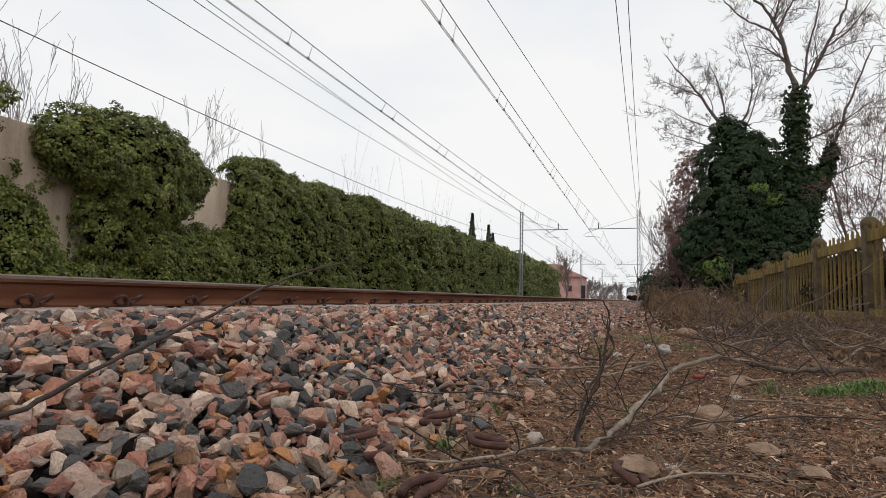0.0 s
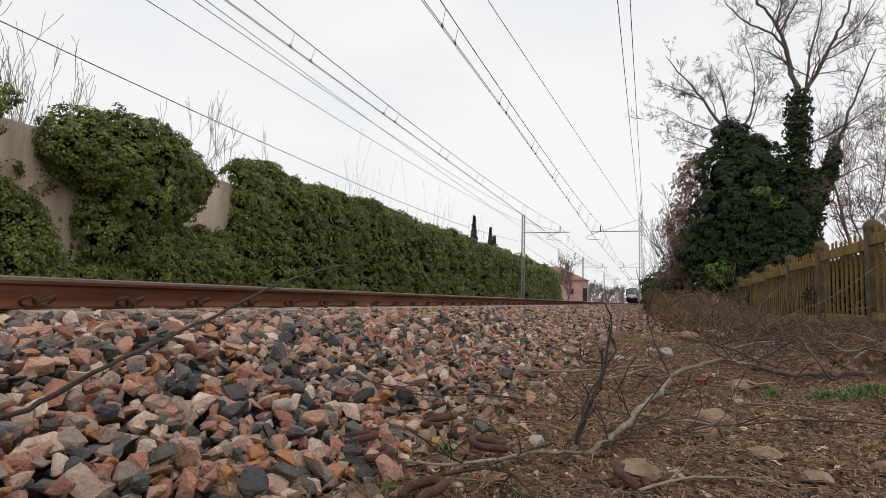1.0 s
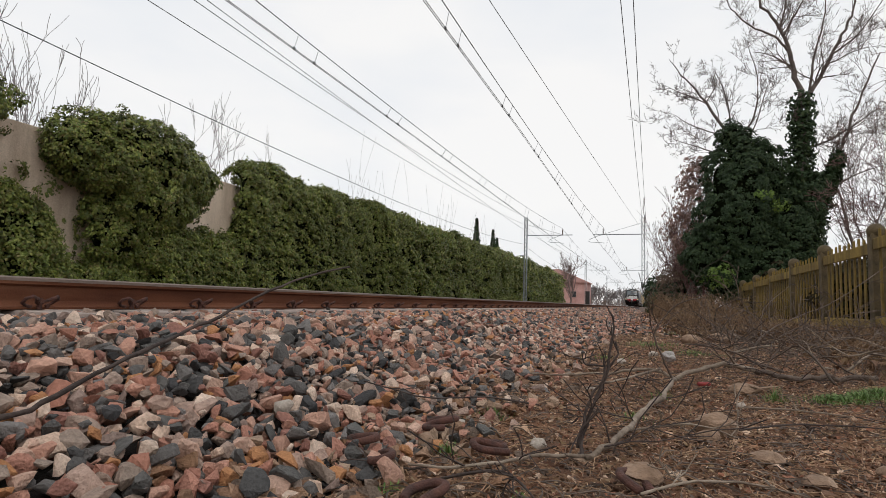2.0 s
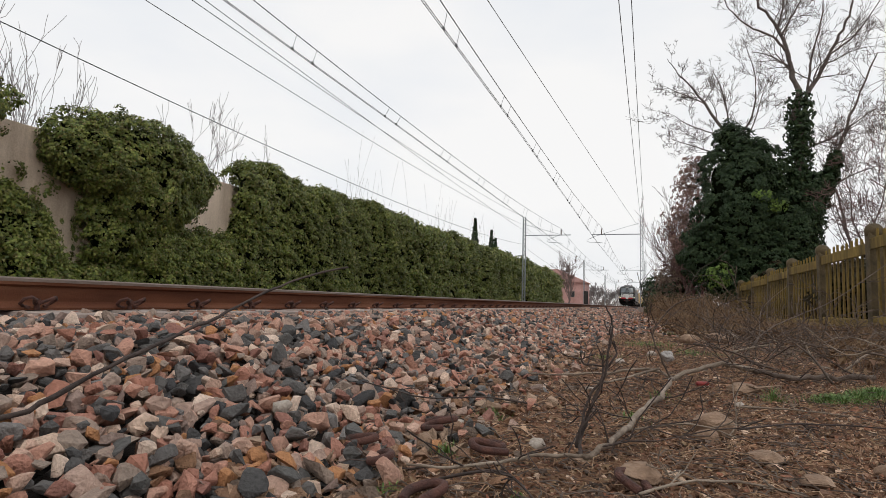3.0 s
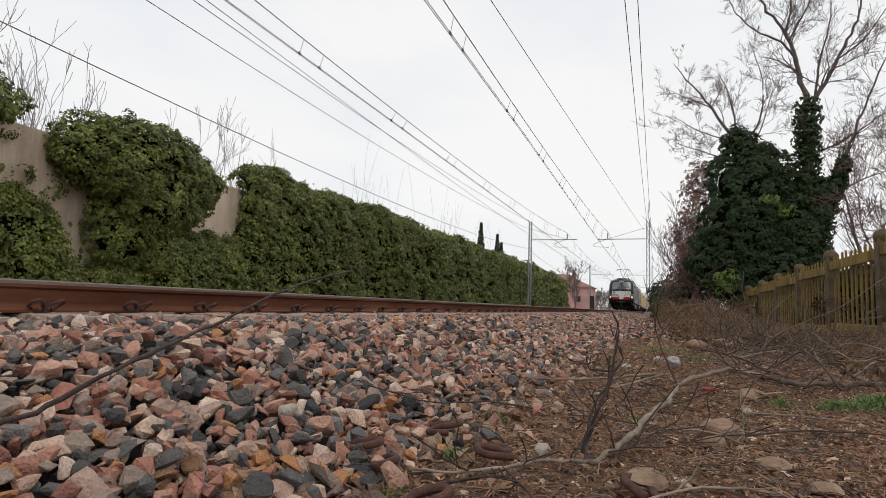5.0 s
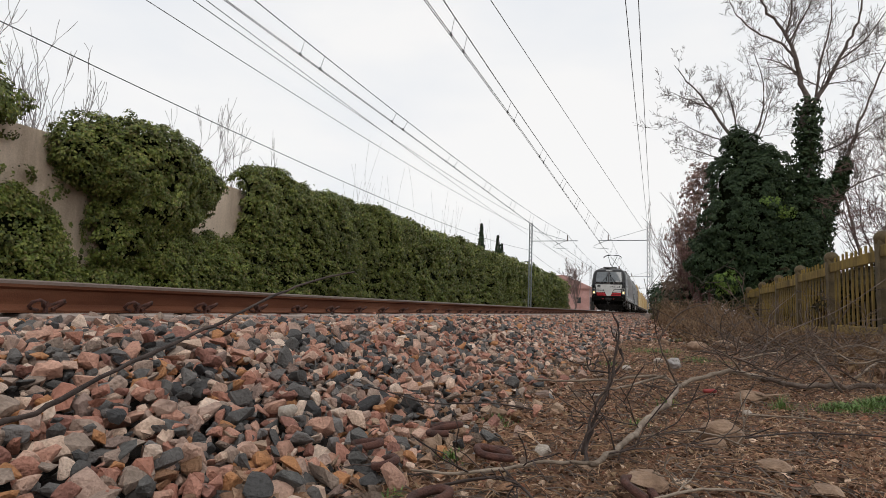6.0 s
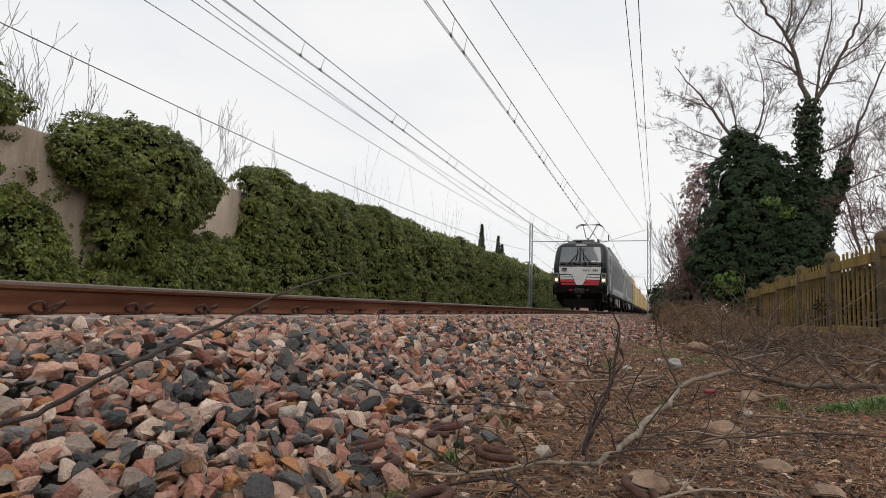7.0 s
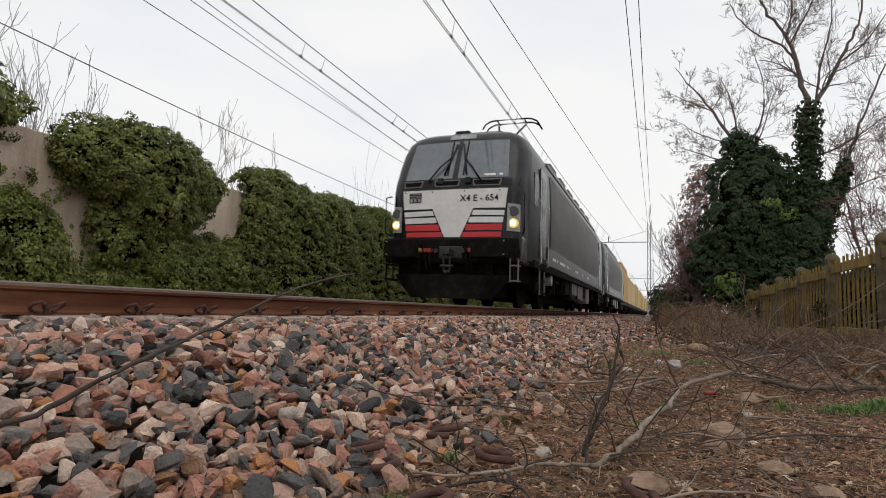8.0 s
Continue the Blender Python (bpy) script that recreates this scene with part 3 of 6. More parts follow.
def build_mast(x, y, side, arm):
    """A lattice mast with a bracket towards the track; side +1 reaches to +x."""
    mast = empty("catenary_mast", pose(x, y, 0))
    H, w = 7.85, 0.105
    for sx in (-1, 1):
        for sy in (-1, 1):
            part("mast_leg", box(sx * w - 0.028, sx * w + 0.028, sy * w - 0.028, sy * w + 0.028, 0.3, H), M_STEEL, mast)
    for face in range(4):
        bm = bmesh.new()
        z, s = 0.5, 1
        while z < H - 0.4:
            a, b = -w * s, w * s
            if face == 0: add_rod(bm, (a, -w, z), (b, -w, z + 0.33), 0.013, 4)
            if face == 1: add_rod(bm, (a, w, z), (b, w, z + 0.33), 0.013, 4)
            if face == 2: add_rod(bm, (-w, a, z), (-w, b, z + 0.33), 0.013, 4)
            if face == 3: add_rod(bm, (w, a, z), (w, b, z + 0.33), 0.013, 4)
            z, s = z + 0.33, -s
        tagged(part("lacing", bm, M_STEEL, mast), kind="stuff")
    part("footing", box(-0.3, 0.3, -0.3, 0.3, -0.1, 0.42, 0.03), M_SLEEPER, mast)
    za = 6.28
    bm = add_rod(bmesh.new(), (side * w, 0, za), (side * arm, 0, za), 0.035, 8)
    part("bracket_arm", bm, M_STEEL, mast)
    part("stay", add_rod(bmesh.new(), (side * w, 0, 7.2), (side * (arm - 0.9), 0, za + 0.05), 0.014, 6), M_STEEL, mast)
    xc = arm - 0.82
    bm = add_rod(bmesh.new(), (side * xc, 0, za), (side * xc, 0, za + 0.5), 0.04, 8)
    for k in range(4):
        bmesh.ops.create_cone(bm, cap_ends=True, segments=10, radius1=0.055, radius2=0.04, depth=0.05, matrix=Matrix.Translation((side * xc, 0, za + 0.12 + 0.09 * k)))
    part("insulator", bm, M_INSUL, mast)
    V, F = tubes([([(side * xc - d, 0, za + dz) for d, dz in ((0, 0), (0.3, -0.06), (1.05, -0.38), (1.2, -0.52), (1.0, -0.62), (0.2, -0.66), (-0.1, -0.70))], [0.02] * 7)], 6)
    soup("steady_arm", V, F, M_STEEL, mast)
    tagged(mast, "grey lattice steel mast carrying the overhead wires", "catenary mast", group="masts along the line")
    return mast


def build_wires():
    def wire(name, paths, r, label):
        thing = empty(name)
        for p in paths:
            V, F = tubes([(p, [r] * len(p))], 5)
            soup("strand", V, F, M_WIRE, thing)
        return tagged(thing, label, "wire", group="overhead wires")

    poles = [-6, 50, 100, 150, 200, 250, 300]
    # contact and messenger wires: x near the start and at the masts, dip of the messenger
    for c0, c1, m0, m1, dip in ((-3.92, -3.97, -3.95, -3.62, 0.64), (-7.50, -7.15, -7.58, -7.0, 0.69)):
        line = [(c0, -60, 5.96), (c0, 0, 5.96), (c0, 18, 5.94)] + [(c1 + (0.0 if k % 2 else 0.1), y, 5.60) for k, y in enumerate(poles) if y > 0]
        contact = wire("contact_wire", [np.array(line) + (d, 0, 0) for d in (-0.02, 0.02)], 0.008, "thin dark contact wires above the track")
        mess, drop = [], []
        for a, b in zip([-62] + poles, poles):
            xa = m0 if a <= 0 else m1
            xb = m0 if b <= 0 else m1
            mess.append(sag((xa, a, 6.86), (xb, b, 6.86), dip))
            if 0 < b <= 150:
                for y in np.arange(6.0, 48, 4.93) + (0.4 if a < 0 else a):
                    for dy in (-0.42, 0.42):
                        u = (y + dy - a) / (b - a)
                        z = 6.86 - dip * 4 * u * (1 - u)
                        low_z = float(np.interp(y + dy, [q[1] for q in line], [q[2] for q in line]))
                        low_x = float(np.interp(y + dy, [q[1] for q in line], [q[0] for q in line]))
                        drop.append(np.array([(xa + (xb - xa) * u, y + dy, z), (low_x, y + dy, low_z)]))
        thing = wire("messenger_wire", mess, 0.011, "sagging messenger wire with droppers")
        for p in drop:
            V, F = tubes([(p, [0.006, 0.006])], 4)
            soup("dropper", V, F, M_WIRE, thing)
            if p[0][1] < 50:
                part("dropper_clamp", box(p[1][0] - 0.02, p[1][0] + 0.02, p[1][1] - 0.035, p[1][1] + 0.035, p[1][2] - 0.02, p[1][2] + 0.05, 0.008), M_WIRE, thing)
    def spans(x, z, dip):
        """One cable hung from mast to mast."""
        return [sag((x, a, z), (x, b, z), dip) for a, b in zip([-62] + poles, poles)]

    wire("feeder_wire", spans(-10.3, 5.53, 0.87), 0.011, "dark cable along the wall side masts")
    wire("feeder_wire", spans(-10.22, 7.22, 0.62), 0.010, "dark feeder wire running to a mast")
    wire("feeder_wire", spans(-10.05, 7.80, 0.62), 0.010, "dark feeder wire running to a mast top")
    wire("anchor_wire", [sag((-10.05, -6, 8.2), (-10.1, 50, 6.68), 0.28), sag((-10.1, 50, 6.68), (-7.3, 100, 6.1), 0.3)], 0.010, "slanting anchor wire to a mast beside the wall")
    wire("feeder_wire", spans(-0.64, 7.96, 0.38), 0.011, "dark feeder wire on the mast tops")
    wire("feeder_wire", spans(-0.36, 7.96, 0.30), 0.011, "dark feeder wire on the mast tops")
    wire("anchor_wire", [sag((-4.39, -6, 7.0), (-0.85, 50, 7.02), 0.08)], 0.009, "slanting anchor wire to a mast")


for k in range(1, 6):
    build_mast(-0.52, 50.0 * k, -1, 3.95)
    build_mast(-10.08, 50.0 * k, 1, 3.95)
build_wires()
# ---- the train ----
M_CAB = mat("dark_grey_gloss_paint", [(0.017, 0.017, 0.018), (0.026, 0.026, 0.027)], scale=2, rough=0.3, spread=0.3, spec=0.26)
M_BLACK = mat("black_paint", [(0.0045, 0.0045, 0.005), (0.008, 0.008, 0.0085)], scale=3, rough=0.16, spread=0.3, spec=0.26)
M_GREY = mat("dusty_grey_paint", [(0.120, 0.106, 0.097), (0.160, 0.142, 0.130)], scale=1.2, rough=0.34, spread=0.24, streak=(1, 0.5, 1.2), spec=0.22)
M_ROOF = mat("grey_roof_paint", [(0.10, 0.10, 0.098), (0.14, 0.138, 0.132)], scale=2, rough=0.55)
M_UNDER = mat("grimy_black_steel", [(0.004, 0.0037, 0.0034), (0.008, 0.007, 0.0063), (0.015, 0.0123, 0.0103)], scale=6, rough=0.7, bump=0.3, spec=0.05)
M_WHITE = mat("white_paint", [(0.58, 0.57, 0.55), (0.66, 0.65, 0.63)], scale=1.5, rough=0.4, spread=0.12)
M_RED = mat("red_paint", [(0.46, 0.012, 0.018), (0.54, 0.018, 0.024)], scale=2, rough=0.4, spread=0.12)
M_LENSGREY = mat("grey_lamp_housing", [(0.22, 0.22, 0.21), (0.28, 0.28, 0.27)], scale=4, rough=0.3)
M_LAMP = mat("lit_lamp", [(0.9, 0.8, 0.5), (0.9, 0.8, 0.5)], rough=0.3, emit=((1.0, 0.84, 0.48), 1.9))
M_LAMPRIM = mat("amber_lamp_ring", [(0.5, 0.36, 0.08), (0.55, 0.4, 0.1)], rough=0.3, emit=((1.0, 0.66, 0.16), 0.55))
M_LAMPOFF = mat("dark_lens", [(0.02, 0.02, 0.022), (0.03, 0.03, 0.032)], rough=0.12)
M_CHROME = mat("grey_handrail", [(0.38, 0.38, 0.37), (0.46, 0.46, 0.45)], rough=0.35, metal=0.5)
M_YELLOW = mat("yellow_container_paint", [(0.42, 0.27, 0.085), (0.50, 0.33, 0.11), (0.55, 0.38, 0.14)], scale=0.8, rough=0.55, spread=0.18, streak=(1, 1, 0.4))
M_PALEYELLOW = mat("bleached_yellow_paint", [(0.50, 0.37, 0.17), (0.58, 0.44, 0.22), (0.44, 0.33, 0.15)], scale=0.8, rough=0.6, spread=0.18, streak=(1, 1, 0.4))
M_HOSE = mat("red_hose_coupling", [(0.35, 0.03, 0.025), (0.28, 0.02, 0.02)], rough=0.5)
M_GLASS = mat("tinted_windscreen", [(0.066, 0.080, 0.088), (0.095, 0.110, 0.118)], scale=0.8, rough=0.06, spec=0.9, coat=0.6)

M_SIDEGLASS = mat("dark_side_glass", [(0.010, 0.011, 0.012), (0.016, 0.017, 0.018)], scale=2, rough=0.25, spec=0.25)
M_WORN = mat("worn_dark_steel", [(0.018, 0.016, 0.015), (0.05, 0.045, 0.04)], scale=14, rough=0.5, metal=0.4)
M_STEP = mat("worn_grey_step", [(0.10, 0.10, 0.10), (0.16, 0.16, 0.155)], scale=9, rough=0.6)
LEN = 18.4
Z_LEV = [0.98, 1.25, 1.40, 1.90, 2.40, 2.62, 2.95, 3.28, 3.55, 3.70, 3.80, 3.86]
F_LEV = [0.03, 0.0, 0.0, 0.0, 0.015, 0.08, 0.22, 0.37, 0.50, 0.62, 0.80, 1.15]
W_LEV = [1.47, 1.49, 1.495, 1.50, 1.50, 1.495, 1.48, 1.45, 1.37, 1.24, 1.08, 0.85]


def front_y(x, z):
    """Setback of the cab's front at a height and a distance from the middle."""
    s = min(1.0, abs(x) / float(np.interp(z, Z_LEV, W_LEV)))
    return float(np.interp(z, Z_LEV, F_LEV)) + 0.03 * s * s + 0.10 * s ** 6 + 0.42 * s ** 22


def loco_body():
    """The cab-ended body, lofted in plan outlines from sill to roof."""
    bm = bmesh.new()
    ss = [0, 0.25, 0.5, 0.7, 0.82, 0.9, 0.94, 0.97, 0.985, 0.995, 1.0]
    rings = []
    for z, w in zip(Z_LEV, W_LEV):
        half = [(s * w, front_y(s * w, z)) for s in ss] + [(w, 2.75), (w, LEN / 2)]
        back = [(x, LEN - y) for x, y in half[:-1]][::-1]
        right = half + back
        loop = right + [(-x, y) for x, y in right[::-1] if x > 1e-6]
        rings.append([bm.verts.new((x, y, z)) for x, y in loop])
    k = len(rings[0])
    for a, b in zip(rings, rings[1:]):
        for i in range(k):
            bm.faces.new((a[i], a[(i + 1) % k], b[(i + 1) % k], b[i]))
    bm.faces.new(rings[0][::-1])
    bm.faces.new(rings[-1])
    return bm


def patch(tl, tr, br, bl, off=0.012, n=10, m=6):
    """A thin plate that follows the cab's front; corners as (x, z)."""
    bm = bmesh.new()
    grid = []
    for j in range(m + 1):
        v = j / m
        row = []
        for i in range(n + 1):
            u = i / n
            x = (tl[0] * (1 - u) + tr[0] * u) * (1 - v) + (bl[0] * (1 - u) + br[0] * u) * v
            z = (tl[1] * (1 - u) + tr[1] * u) * (1 - v) + (bl[1] * (1 - u) + br[1] * u) * v
            row.append((bm.verts.new((x, front_y(x, z) - off, z)), bm.verts.new((x, front_y(x, z) + 0.02, z))))
        grid.append(row)
    for j in range(m):
        for i in range(n):
            a, b, c, d = grid[j][i], grid[j][i + 1], grid[j + 1][i + 1], grid[j + 1][i]
            bm.faces.new((a[0], b[0], c[0], d[0]))
            bm.faces.new((d[1], c[1], b[1], a[1]))
    for i in range(n):
        for j in (0, m):
            a, b = grid[j][i], grid[j][i + 1]
            bm.faces.new((a[0], a[1], b[1], b[0]))
    for j in range(m):
        for i in (0, n):
            a, b = grid[j][i], grid[j + 1][i]
            bm.faces.new((a[0], b[0], b[1], a[1]))
    return bm


def lettering(name, text, size, place, turn, material, parent, depth=0.002):
    cu = bpy.data.curves.new(name, "FONT")
    cu.body, cu.size, cu.extrude, cu.align_x, cu.align_y = text, size, depth, "CENTER", "CENTER"
    cu.offset = size * 0.012
    tmp = bpy.data.objects.new(name, cu)
    me = bpy.data.meshes.new_from_object(tmp)
    me.materials.clear()
    me.materials.append(material)
    bpy.data.objects.remove(tmp)
    bpy.data.curves.remove(cu)
    ob = new(name, me)
    ob.parent = parent
    ob.matrix_basis = pose(*place, *turn)
    return ob


def tube_part(name, pts, r, material, parent, label="", sides=8):
    V, F = tubes([(pts, [r] * len(pts))], sides)
    ob = soup(name, V, F, material, parent, smooth=True)
    if label:
        ob["label"] = label
    return ob


def wheel_bm(r):
    bm = bmesh.new()
    for s in (-1, 1):
        for x0, x1, rr in ((0.69, 0.725, r + 0.03), (0.725, 0.82, r)):
            add_rod(bm, (s * x0, 0, 0), (s * x1, 0, 0), rr, 28)
        add_rod(bm, (s * 0.82, 0, 0), (s * 0.86, 0, 0), 0.2, 16)
        for k in range(6):
            a = k * math.pi / 3
            add_rod(bm, (s * 0.83, 0.3 * math.cos(a), 0.3 * math.sin(a)), (s * 0.84, 0.3 * math.cos(a), 0.3 * math.sin(a)), 0.06, 8)
    add_rod(bm, (-0.7, 0, 0), (0.7, 0, 0), 0.09, 10)
    return bm


def bogie(parent, yc, base, r, deep=0.0):
    """Side frames, axle boxes, springs and brake gear of one bogie; returns its wheelsets."""
    for s in (-1, 1):
        bm = bmesh.new()
        x = s * 1.02
        add_box(bm, x - 0.07, x + 0.07, yc - base / 2 - 0.75, yc + base / 2 + 0.75, 0.62, 0.82, 0.03)
        add_box(bm, x - 0.08, x + 0.08, yc - 0.7, yc + 0.7, 0.42, 0.66, 0.04)
        part("bogie_frame", bm, M_UNDER, parent)
        for e in (-1, 1):
            y = yc + e * base / 2
            part("axle_box", box(x - 0.12 + s * 0.06, x + 0.12 + s * 0.06, y - 0.2, y + 0.2, r - 0.2, r + 0.16, 0.04), M_UNDER, parent)
            bm = bmesh.new()
            for q in (-0.34, 0.34):
                for k in range(5):
                    add_rod(bm, (x + s * 0.08, y + q, 0.66 + 0.055 * k), (x + s * 0.08, y + q, 0.69 + 0.055 * k), 0.085, 12)
            part("spring", bm, M_UNDER, parent)
            part("brake_cylinder", add_rod(bmesh.new(), (x + s * 0.1, yc + e * 0.55, 0.5), (x + s * 0.1, yc + e * 0.85, 0.5), 0.1, 14), M_UNDER, parent)
    made = []
    for e in (-1, 1):
        w = part("wheelset", wheel_bm(r), M_UNDER, parent, smooth=40)
        w.location = (0, yc + e * base / 2, r)
        made.append(w)
    return made


WHEELS = []


def build_locomotive():
    loco = empty("locomotive")
    part("body", loco_body(), M_CAB, loco, "gloss dark grey body shell with rounded cab ends", smooth=28)
    # grey side panels between the cabs
    for s in (-1, 1):
        bm = bmesh.new()
        prof = [(1.47, 1.499), (1.9, 1.503), (2.6, 1.5), (3.0, 1.478), (3.28, 1.452)]
        rows = [[bm.verts.new((s * (w + 0.012), y, z)) for y in np.linspace(3.0, LEN - 3.0, 9)] for z, w in prof]
        for a, b in zip(rows, rows[1:]):
            for i in range(8):
                bm.faces.new((a[i], a[i + 1], b[i + 1], b[i]) if s > 0 else (a[i], b[i], b[i + 1], a[i + 1]))
        bmesh.ops.solidify(bm, geom=bm.faces[:], thickness=-0.02)
        part("side_panel", bm, M_GREY, loco, "dusty dark grey side panel", smooth=30)
        part("lower_band", box(s * 1.507 - 0.012, s * 1.507 + 0.012, 2.6, LEN - 2.6, 1.03, 1.46, 0.006), M_CAB, loco, "dark grey band along the sill")
        part("roof_edge", box(s * 1.36 - 0.05, s * 1.36 + 0.05, 3.0, LEN - 3.0, 3.50, 3.60, 0.02), M_GREY, loco)
        part("sill", box(s * 1.47 - 0.05, s * 1.47 + 0.05, 1.0, LEN - 1.0, 0.86, 1.02, 0.02), M_UNDER, loco)
        for yd in (1.62, LEN - 1.62 - 0.72):
            door = part("cab_door", box(s * 1.496 - 0.016, s * 1.496 + 0.016, yd, yd + 0.72, 1.12, 3.14, 0.012), M_BLACK, loco, "black cab door with a narrow window")
            part("door_window", box(s * 1.512 - 0.006, s * 1.512 + 0.006, yd + 0.14, yd + 0.58, 2.15, 2.95, 0.004), M_SIDEGLASS, door)
            for q in (-0.09, 0.81):
                tube_part("handrail", [(s * 1.50, yd + q, 0.95), (s * 1.565, yd + q, 1.0), (s * 1.565, yd + q, 2.35), (s * 1.50, yd + q, 2.4)], 0.016, M_CHROME, loco, "grey tubular handrail")
            for z in (0.35, 0.62, 0.90):
                bm = box(s * 1.42 - 0.1, s * 1.42 + 0.1, yd + 0.08, yd + 0.64, z - 0.02, z + 0.015, 0.006)
                part("step", bm, M_UNDER, loco)
            for q in (0.06, 0.66):
                part("step_stringer", box(s * 1.50 - 0.012, s * 1.50 + 0.012, yd + q - 0.02, yd + q + 0.02, 0.3, 1.0), M_STEP, loco)
        for yw in (0.98,):
            part("cab_side_window", box(s * 1.492 - 0.012, s * 1.492 + 0.012, yw, yw + 0.42, 2.2, 2.9, 0.006), M_SIDEGLASS, loco)
        # grilles high on the side, plates and small lettering bars low on it
        for yv in np.linspace(4.2, LEN - 5.4, 6):
            part("roof_hatch", box(s * 1.16 - 0.12, s * 1.16 + 0.12, yv, yv + 1.0, 3.66, 3.90, 0.03), M_ROOF, loco)
        for k, (y, w) in enumerate(((3.3, 0.5), (4.0, 0.12), (4.5, 0.9), (5.7, 0.5), (6.5, 0.16), (7.6, 0.8), (9.4, 0.3), (11.0, 0.6))):
            part("lettering_bar", box(s * 1.521 - 0.004, s * 1.521 + 0.004, y, y + w, 1.20, 1.27), M_WHITE, loco, "small unreadable white lettering")
        part("lettering_bar", box(s * 1.502 - 0.004, s * 1.502 + 0.004, 2.55, 2.85, 1.06, 1.16), M_WHITE, loco, "small unreadable white lettering")
        # boxes, pipes and tanks between the bogies
        rng = np.random.default_rng(5)
        y = 6.2
        while y < 12.0:
            w = rng.uniform(0.4, 1.0)
            z0 = rng.uniform(0.3, 0.5)
            part("equipment_box", box(s * 1.2 - 0.22, s * 1.2 + 0.22, y, y + w, z0, 0.9, 0.02), M_UNDER if rng.uniform() < 0.6 else M_GREY, loco)
            y += w + rng.uniform(0.05, 0.3)
        for k in range(9):
            y = 2.7 + k * 1.55
            part("pipe", add_rod(bmesh.new(), (s * 1.40, y, 0.3 + 0.05 * (k % 3)), (s * 1.40, y + 0.04, 0.95), 0.022, 8), M_UNDER, loco)
        part("sand_box", add_rod(bmesh.new(), (s * 1.30, 3.55, 0.72), (s * 1.46, 3.55, 0.72), 0.13, 14), M_CHROME, loco, "pale round canister")
        tube_part("damper", [(s * 1.36, 3.9, 0.75), (s * 1.36, 5.2, 0.72)], 0.05, M_UNDER, loco)
    part("underframe", box(-1.1, 1.1, 0.5, LEN - 0.5, 0.55, 1.0, 0.05), M_UNDER, loco)
    # dark block added so that no bright gap shows beneath the body
    part("belly_filler", box(-0.62, 0.62, 0.6, LEN - 0.6, 0.2, 0.6, 0.04), M_UNDER, loco)
    # roof gear
    part("roof_deck", box(-0.84, 0.84, 1.4, LEN - 1.4, 3.85, 3.93, 0.03), M_ROOF, loco)
    for y, l, h in ((1.6, 0.5, 0.16), (6.6, 1.6, 0.28), (9.2, 1.2, 0.22), (11.5, 1.8, 0.26), (15.2, 1.0, 0.22)):
        part("roof_box", box(-0.6, 0.6, y, y + l, 3.92, 3.92 + h, 0.04), M_ROOF, loco)
    for y in (2.6, 5.6, 8.6, 10.8, 14.2):
        bm = bmesh.new()
        for k in range(5):
            add_rod(bm, (0.75, y, 3.92 + 0.06 * k), (0.75, y, 3.955 + 0.06 * k), 0.075, 10)
            add_rod(bm, (0.75, y, 3.90 + 0.06 * k), (0.75, y, 3.96 + 0.06 * k), 0.04, 8)
        part("roof_insulator", bm, M_INSUL, loco)
    part("horn_box", box(-0.36, -0.02, 1.05, 1.45, 3.86, 3.96, 0.03), M_BLACK, loco)
    # windscreen, bands and painted plates of the front (and the same at the far end)
    for end in (0, 1):
        root = loco
        made = []
        keep = made.append
        keep(part("front_band", patch((-1.36, 2.605), (1.36, 2.605), (1.34, 1.05), (-1.34, 1.05), 0.006, 16, 10), M_BLACK, root, "black band under the windscreen", smooth=40))
        keep(part("windscreen", patch((-1.05, 3.52), (-0.05, 3.54), (-0.06, 2.63), (-1.13, 2.63), 0.010), M_GLASS, root, "dark tinted windscreen half", smooth=40))
        keep(part("windscreen", patch((0.05, 3.54), (1.05, 3.52), (1.13, 2.63), (0.06, 2.63), 0.010), M_GLASS, root, "dark tinted windscreen half", smooth=40))
        for q in (-1, 1):
            keep(part("sun_blind_edge", patch((q * 0.17 - 0.02, 3.53), (q * 0.17 + 0.02, 3.53), (q * 0.17 + 0.02, 2.7), (q * 0.17 - 0.02, 2.7), 0.014, 1, 6), M_BLACK, root))
        keep(part("destination_plate", patch((-0.28, 3.71), (0.28, 3.71), (0.30, 3.60), (-0.30, 3.60), 0.014), M_LENSGREY, root, "grey marker lamp plate"))
        lamp = part("marker_lamp", add_rod(bmesh.new(), (0, front_y(0, 3.65) - 0.03, 3.655), (0, front_y(0, 3.65) + 0.03, 3.655), 0.05, 14), M_WHITE, root)
        keep(lamp)
        for a, b in ((-1.12, -0.72), (-0.42, 0.10), (0.42, 0.98)):
            keep(part("vent_slot", patch((a, 2.575), (b, 2.575), (b - 0.03, 2.48), (a + 0.03, 2.48), 0.022), M_UNDER, root, "black air slot"))
            keep(part("vent_rim", patch((a - 0.03, 2.60), (b + 0.03, 2.60), (b, 2.455), (a, 2.455), 0.012), M_GREY, root))
        keep(part("front_plate", patch((-1.14, 2.385), (1.14, 2.385), (1.10, 1.985), (-1.10, 1.985), 0.016, 14), M_WHITE, root, "white front plate", smooth=40))
        for x in (-1.08, -0.46, 0.24, 0.98):
            keep(part("plate_bolt", add_rod(bmesh.new(), (x, front_y(x, 2.34) - 0.024, 2.345), (x, front_y(x, 2.34), 2.345), 0.017, 8), M_UNDER, root))
        for x0, x1 in ((0.62, 0.86), (0.94, 1.01)):
            keep(part("paper", patch((x0, 2.72), (x1, 2.72), (x1, 2.675), (x0, 2.675), 0.014, 2, 1), M_WHITE, root, "white paper slip behind the windscreen"))
